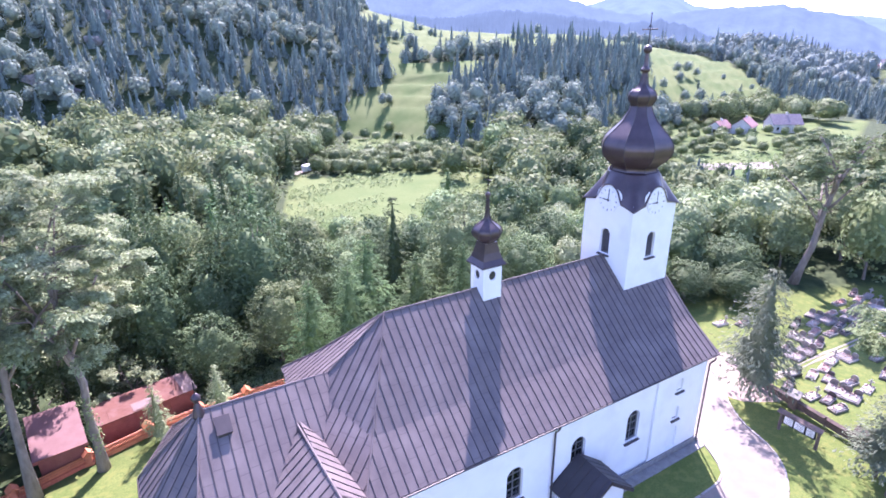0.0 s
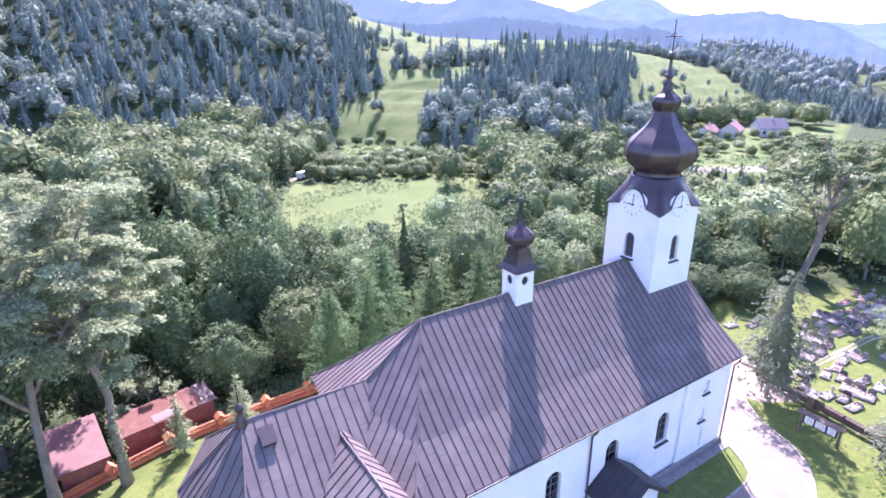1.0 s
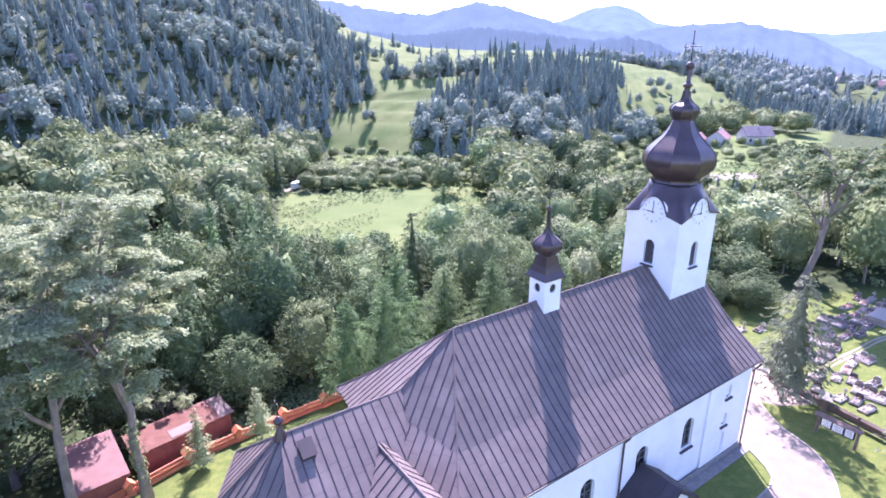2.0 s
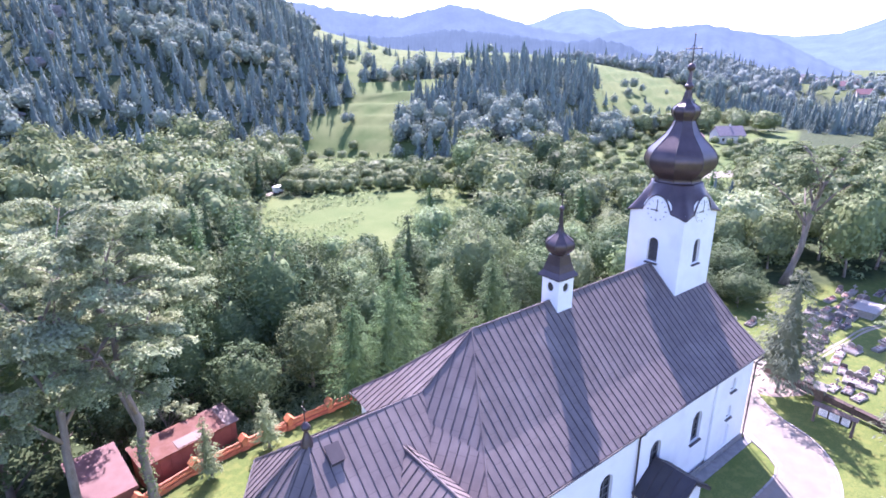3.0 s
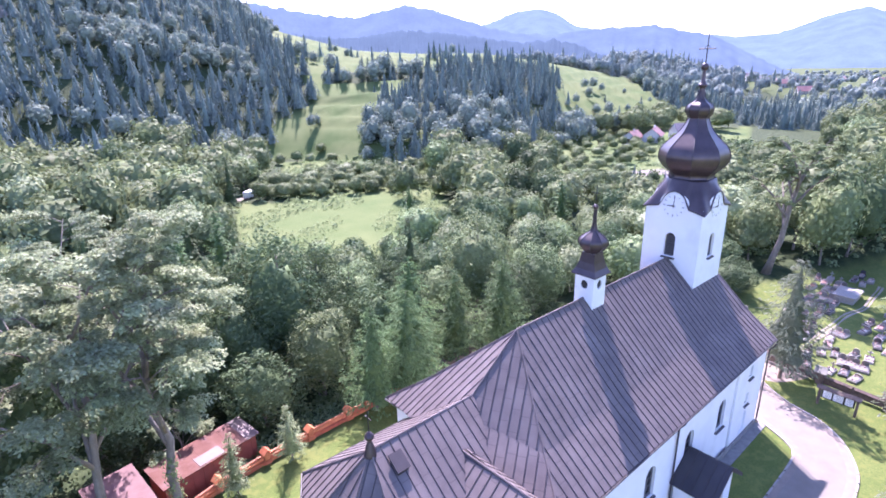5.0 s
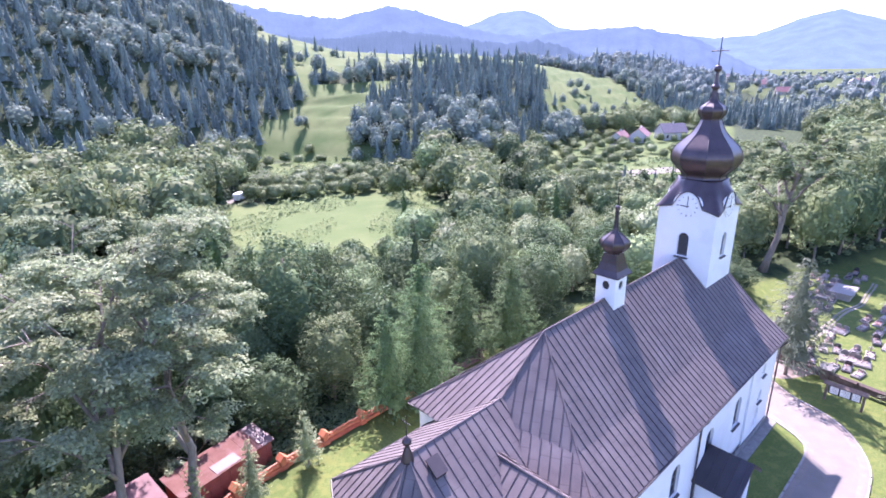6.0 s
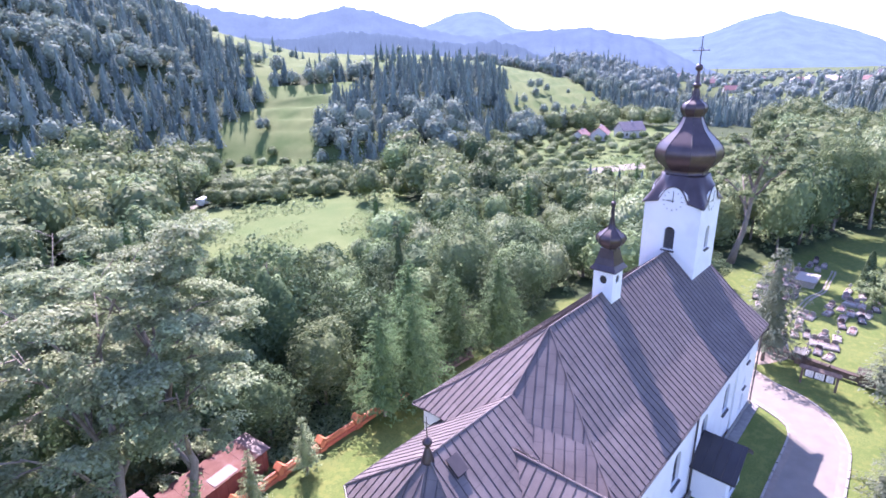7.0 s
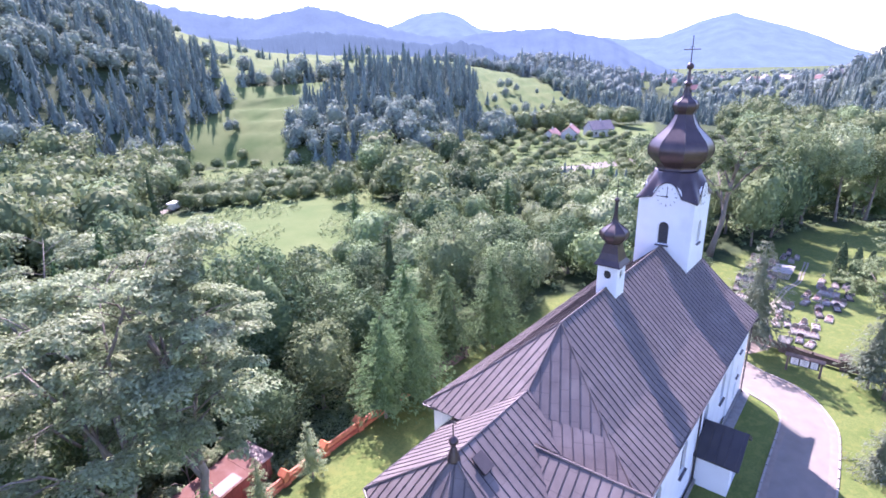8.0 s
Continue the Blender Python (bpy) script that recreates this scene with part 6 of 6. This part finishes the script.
def notice_board():
    b = thing("notice_board", "dark wooden notice board with pale printed sheets beside the drive", "notice board")
    x = 8.5
    for y in (-9.25, -11.85):
        part("post", box((x - 0.09, y - 0.09, -0.3), (x + 0.09, y + 0.09, 1.75), 0.01), fence_brown, b)
    part("panel", box((x - 0.04, -11.70, 0.72), (x + 0.04, -9.40, 1.52), 0.008), iron, b)
    part("canopy", prism([(x - 0.32, -12.1, 1.62), (x, -12.1, 1.84), (x + 0.32, -12.1, 1.62), (x + 0.32, -12.1, 1.56), (x, -12.1, 1.78), (x - 0.32, -12.1, 1.56)], (0, 3.1, 0)), fence_brown, b, "narrow wooden canopy")
    for y0, y1 in ((-10.10, -9.50), (-10.90, -10.22), (-11.58, -11.05)):
        sh = part("sheet", box((x - 0.056, y0, 0.80), (x - 0.044, y1, 1.44)), paper, b, "pale printed sheet")
        bm = bmesh.new()
        for k in range(4):
            z = 0.90 + k * 0.13
            add_box(bm, (x - 0.062, y0 + 0.08, z), (x - 0.0565, y1 - 0.08 - 0.1 * (k % 2), z + 0.045))
        part("print", bm, ink, sh, "grey bars of small print")


notice_board()


# ---------- graves ----------
def make_grave(kind, stone, plate):
    """A grave with its kerb frame, slab, headstone and flowers. kind: shape of the headstone."""
    g = thing("grave", {"arch": "stone grave with a round-topped headstone and flowers", "slab": "stone grave with a low broad headstone", "cross": "stone grave with a standing cross", "double": "broad double grave with two headstones"}[kind], "grave", "graves in the cemetery")
    w = 1.0 if kind == "double" else 0.52
    L = 1.05
    for lo, hi in (((-L, -w, -0.1), (L, -w + 0.14, 0.28)), ((-L, w - 0.14, -0.1), (L, w, 0.28)), ((-L, -w + 0.141, -0.1), (-L + 0.14, w - 0.141, 0.28)), ((L - 0.14, -w + 0.141, -0.1), (L, w - 0.141, 0.28))):
        part("kerb", box(lo, hi, 0.012), stone, g)
    part("slab", box((-L + 0.16, -w + 0.16, 0.0), (L - 0.16, w - 0.16, 0.36), 0.02), plate, g)
    for y in ((-0.48, 0.48) if kind == "double" else (0,)):
        if kind == "cross":
            bm = box((L - 0.22, y - 0.07, 0.2), (L - 0.08, y + 0.07, 1.25), 0.01)
            add_box(bm, (L - 0.215, y - 0.32, 0.85), (L - 0.085, y + 0.32, 0.99), 0.01)
            part("headstone", bm, stone, g)
        else:
            hh, ww = (0.95, 0.40) if kind != "slab" else (0.6, 0.45)
            ring = [(L - 0.26, y - ww, 0.2), (L - 0.26, y + ww, 0.2)] + [(L - 0.26, y + ww * math.cos(math.pi * k / 8), hh - 0.25 + 0.3 * math.sin(math.pi * k / 8)) for k in range(9)]
            part("headstone", prism(ring, (0.14, 0, 0)), stone, g)
    bm = bmesh.new()
    r = random.Random(len(kind))
    for k in range(9):
        bmesh.ops.create_icosphere(bm, subdivisions=1, radius=r.uniform(0.06, 0.13), matrix=Matrix.Translation((r.uniform(-0.8, 0.8), r.uniform(-w * 0.85, w * 0.85), 0.42)) @ Matrix.Diagonal((1, 1, r.uniform(0.8, 1.6), 1)))
    tagged(part("bouquet", bm, flower_mix, g, "bunches of mixed flowers"), kind="stuff")
    bm = bmesh.new()
    for k in range(2):
        add_lathe(bm, [(0.05, 0.36), (0.06, 0.5), (0.045, 0.58), (0.01, 0.64)], 6, 0, (0.45, -0.2 + 0.4 * k))
    tagged(part("lantern", bm, granite_red, g, "small grave lanterns"), kind="stuff")
    return g


protoG = [make_grave("arch", granite_grey, granite_dark), make_grave("slab", granite_grey, granite_pale), make_grave("cross", granite_pale, granite_pale), make_grave("double", granite_grey, granite_grey), make_grave("arch", granite_dark, granite_grey), make_grave("slab", granite_pale, granite_red)]
g_rng = np.random.default_rng(9)
spots = []
# loose plots of graves: middle, half-widths and number
for cx, cy, hx, hy, n in ((17.4, -8.2, 2.8, 2.3, 13), (21.8, -3.4, 2.2, 1.6, 9), (15.2, -3.2, 1.2, 1.6, 4), (22.6, -6.9, 1.2, 0.7, 3), (29.3, -2.9, 3.8, 1.9, 15), (37.6, -2.2, 3.6, 1.5, 11), (42.5, -4.8, 1.6, 1.0, 4), (27.4, -10.2, 2.0, 1.9, 9), (32.6, -11.2, 2.6, 1.9, 13), (22.4, -11.0, 1.2, 1.0, 3), (21.0, 2.2, 1.2, 0.8, 2)):
    put_down, tries = 0, 0
    while put_down < n and tries < 400:
        tries += 1
        x, y = cx + g_rng.uniform(-hx, hx), cy + g_rng.uniform(-hy, hy)
        if all(abs(x - p) > 1.75 or abs(y - q) > 0.95 for p, q in spots):
            spots.append((x, y))
            put_down += 1
for i, (x, y) in enumerate(spots):
    p = protoG[i % 6] if i < 6 else protoG[int(g_rng.integers(6))]
    m = pose(x, y, float(ground_z(x, y)), 0, 0, float(g_rng.uniform(-14, 14)) + 2) @ Matrix.Scale(0.72, 4)
    if i < 6:
        p.matrix_basis = m
    else:
        copy_thing(p, m).scale = (0.72, 0.72, float(g_rng.uniform(0.6, 0.95)))
# the large pale tomb and its roof slab
tomb = thing("tomb", "large pale stone family tomb with a flat cover", "grave")
part("chamber", box((33.2, -6.0, -0.1), (36.4, -4.0, 0.75), 0.03), granite_pale, tomb)
part("cover", box((33.0, -6.2, 0.76), (36.6, -3.8, 0.92), 0.03), granite_pale, tomb)


def thuja(x, y, h):
    t = thing("thuja", "narrow dark green thuja beside the graves", "tree", "thujas")
    rng = np.random.default_rng(int(h * 10))
    n = 2600
    f = rng.random(n)
    a = rng.random(n) * 6.283
    r = 0.95 * np.clip(1.02 - f, 0, 1) ** 0.62 * np.clip(0.55 + 2.2 * f, 0, 1) * (0.85 + 0.25 * rng.random(n))
    pts = np.stack([r * np.cos(a), r * np.sin(a), 0.1 + f * h], axis=1)
    nr = np.stack([np.cos(a), np.sin(a), np.full(n, 0.4)], axis=1)
    bm = bmesh.new()
    add_tube(bm, [(0, 0, -0.2), (0, 0, h * 0.9)], [0.09, 0.03], 6)
    part("trunk", bm, bark, t)
    part("crown", card_mesh("crown", cards(pts, nr, np.full(n, 0.13), rng, 0.4, 0.6), leaf_dark), leaf_dark, t)
    t.matrix_basis = pose(x, y, 0)


for x, y, h in ((35.5, -10.9, 5.4), (35.7, -12.5, 5.0), (36.5, -13.9, 4.6)):
    thuja(x, y, h)


# young trees on the lawn by the fence
def sapling(x, y, h, seed):
    t = make_tree("spruce_tree", seed, h, 1.2, 0.16, leaf_pale, "young pale-leaved conical tree on the lawn", "tree", (24, 9, 10, 0.12), group="young trees on the lawn")
    t.matrix_basis = pose(x, y, float(ground_z(x, y)))


sapling(-27.4, 14.8, 4.9, 301)
sapling(-31.8, 14.2, 5.0, 302)


# ---------- undergrowth ----------
def undergrowth():
    """Nettles, bushes and saplings under the trees, too many to count."""
    rng = np.random.default_rng(31)
    P, N, S = [], [], []
    for k in range(5200):
        a, r = math.radians(rng.uniform(-12, 108)), math.sqrt(rng.uniform(30 ** 2, 215 ** 2))
        x, y = CX + r * math.cos(a), CY + r * math.sin(a)
        d = y - float(np.interp(x, EDGE_X, EDGE_Y))
        if (d < 1.8 and x < 13) or (x >= 13 and x < 84 and y < float(np.interp(x, LAWN_X, LAWN_Y)) + 0.6) or inside(x, y, MEADOW):
            continue
        big_one = rng.random() < 0.35 and d > 6
        h = rng.uniform(1.0, 2.6) if big_one else rng.uniform(0.35, 1.1)
        n = 22 if r < 110 else 11
        g = float(ground_z(x, y))
        dd = sphere_dirs(n, rng)
        dd[:, 2] = np.abs(dd[:, 2])
        P.append(np.array([x, y, g]) + dd * np.array([h * 1.1, h * 1.1, h]) * (0.6 + 0.4 * rng.random((n, 1))))
        N.append(dd + np.array([0, 0, 0.6]))
        S.append(np.full(n, (0.20 if r < 70 else 0.28 if r < 120 else 0.4)) * (0.7 + 0.6 * rng.random(n)))
    v = cards(np.concatenate(P), np.concatenate(N), np.concatenate(S), rng, 0.5, 0.7)
    tagged(new("undergrowth", card_mesh("undergrowth", v, leaf_green)), "bushes and tall weeds under the trees", "undergrowth", kind="stuff")


undergrowth()


def meadow_tufts():
    """Tall grass and herbs on the hay meadow and along the drop behind the fence."""
    rng = np.random.default_rng(55)
    P, N, S = [], [], []
    for k in range(5200):
        if k % 3:
            x, y = rng.uniform(-6, 54), rng.uniform(60, 126)
            if not inside(x, y, MEADOW) or noise.noise((x * 0.09, y * 0.09, 30)) < -0.02:
                continue
            s, n = rng.uniform(0.15, 0.42), 4
        else:
            x = rng.uniform(-34, 10)
            y = float(np.interp(x, EDGE_X, EDGE_Y)) + rng.uniform(0.6, 6)
            s, n = rng.uniform(0.12, 0.26), 9
        g = float(ground_z(x, y))
        d = sphere_dirs(n, rng)
        d[:, 2] = np.abs(d[:, 2])
        P.append(np.array([x, y, g]) + d * s * 1.6)
        N.append(d + np.array([0, 0, 0.4]))
        S.append(np.full(n, s))
    v = cards(np.concatenate(P), np.concatenate(N), np.concatenate(S), rng, 0.5, 0.4)
    tagged(new("tall_grass", card_mesh("tall_grass", v, leaf_green)), "tall pale grass and herbs on the meadow and bank", "grass", kind="stuff")


meadow_tufts()


def outcrop(x, y, s, seed, turn):
    """A jagged grey crag among the hill's trees."""
    bm = bmesh.new()
    bmesh.ops.create_icosphere(bm, subdivisions=4, radius=1.0)
    for v in bm.verts:
        d = v.co.normalized()
        v.co = Vector((v.co.x * 2.4, v.co.y * 0.8, v.co.z * 1.3)) * (1 + 0.55 * noise.noise(d * 1.7 + Vector((seed, 0, 0))) + 0.28 * noise.noise(d * 5 + Vector((0, seed, 0))) + 0.12 * noise.noise(d * 13))
    me = bpy.data.meshes.new("rock_outcrop")
    bm.to_mesh(me)
    bm.free()
    me.materials.append(rock)
    ob = tagged(new("rock_outcrop", me), "jagged grey rock outcrop among the hillside trees", "rock", "crags")
    ob.matrix_basis = pose(x, y, float(ground_z(x, y)) + 0.5 * s, 0, 0, turn) @ Matrix.Scale(s, 4)


for k, (a, r, s) in enumerate(((99, 262, 8.5), (97, 254, 7.5), (95, 246, 7), (93, 240, 6), (91, 236, 5.5), (88.5, 262, 5), (87.5, 280, 6), (86.5, 300, 6), (85.5, 322, 6.5))):
    outcrop(CX + r * math.cos(math.radians(a)), CY + r * math.sin(math.radians(a)), s * 0.3, k + 1.5, a + 60)


# ---------- houses in the valley ----------
def house(x, y, w, l, h, turn, roof_mat, label):
    b = thing("house", label, "house", "valley houses")
    part("wall", prism([(-l, -w, -1), (-l, w, -1), (-l, w, h), (-l, 0, h + w * 0.8), (-l, -w, h)], (2 * l, 0, 0)), house_wall, b)
    for s in (-1, 1):
        part("roof", prism([(-l - 0.4, s * (w + 0.5), h - 0.35), (l + 0.4, s * (w + 0.5), h - 0.35), (l + 0.4, 0, h + w * 0.8 + 0.06), (-l - 0.4, 0, h + w * 0.8 + 0.06)], (0, 0, 0.18)), roof_mat, b)
    part("chimney", box((0.3, -0.35, h), (0.9, 0.25, h + w * 0.8 + 1.0)), house_wall, b)
    for s in (-1, 1):
        for k in range(max(2, int(l / 1.6))):
            u = -l + 2 * l * (k + 0.5) / max(2, int(l / 1.6))
            part("window", box((u - 0.5, s * w - 0.03, 1.0), (u + 0.5, s * w + 0.03, 2.3)), glass_dark, b)
        part("window", box((s * l - 0.03, -0.6, 1.0), (s * l + 0.03, 0.6, 2.3)), glass_dark, b)
    b.matrix_basis = pose(x, y, float(ground_z(x, y)), 0, 0, turn)


house(190.5, 104, 3.6, 5.6, 2.9, 20, house_red, "white house with a red tiled roof among trees")
house(204, 96, 4.2, 5.6, 3.5, -35, house_dark, "white house with a dark steep roof among trees")
house(180, 108, 3.0, 4.6, 2.8, 10, house_red, "small white house with a red roof")
house(-52, 182, 3.5, 5.5, 3.2, 70, house_dark, "grey-roofed house below the wooded hill")
house(-16, 168, 3.0, 4.5, 3.0, 60, house_red, "small house below the wooded hill")
h_rng = np.random.default_rng(14)
for k in range(46):
    a, r = math.radians(h_rng.uniform(2, 27)), h_rng.uniform(560, 1050)
    house(CX + r * math.cos(a), CY + r * math.sin(a), h_rng.uniform(3.5, 5), h_rng.uniform(5, 8), h_rng.uniform(3.5, 5), h_rng.uniform(0, 180), (house_red, house_dark)[int(h_rng.integers(2))], "far white village house with a pitched roof")
# the lane and yard by the houses
lane = soft_line([(108, 70), (120, 64), (132, 58), (146, 51)])
lane2 = [(x + 5, y + 7) for x, y in lane]
tagged(new("road", strip_mesh("road", lane, lane2, 0, paving, 0.05)), "pale gravel lane by the valley houses", "road", kind="structure")
lane = soft_line([(10.5, 126), (14, 127.5), (18, 129.5), (24, 132)])
tagged(new("road", strip_mesh("road", lane, [(x - 1, y + 3) for x, y in lane], 0, paving, 0.05)), "pale farm track at the meadow's edge", "road", kind="structure")
# added van; the bright spot here is only the pale track
car = thing("van", "white delivery van added on the farm track", "van")
part("body", box((-2.3, -0.95, 0.35), (1.2, 0.95, 2.1), 0.12), clock_white, car)
part("cab", box((1.21, -0.92, 0.35), (2.3, 0.92, 1.35), 0.15), clock_white, car)
for x in (-1.4, 1.5):
    for y in (-0.9, 0.9):
        bm = bmesh.new()
        bmesh.ops.create_cone(bm, cap_ends=True, segments=14, radius1=0.34, radius2=0.34, depth=0.22, matrix=Matrix.Translation((x, y, 0.34)) @ Matrix.Rotation(math.pi / 2, 4, 'X'))
        part("wheel", bm, clock_black, car)
car.matrix_basis = pose(15.2, 128.6, float(ground_z(15.2, 128.6)) + 0.06, 0, 0, 35)


# ---------- the plan above is drawn at 4:5; this brings the whole place to full size ----------
for ob in list(scene.objects):
    if ob.parent is None and ob.type in ('MESH', 'EMPTY'):
        ob.matrix_basis = Matrix.Scale(1.25, 4) @ ob.matrix_basis
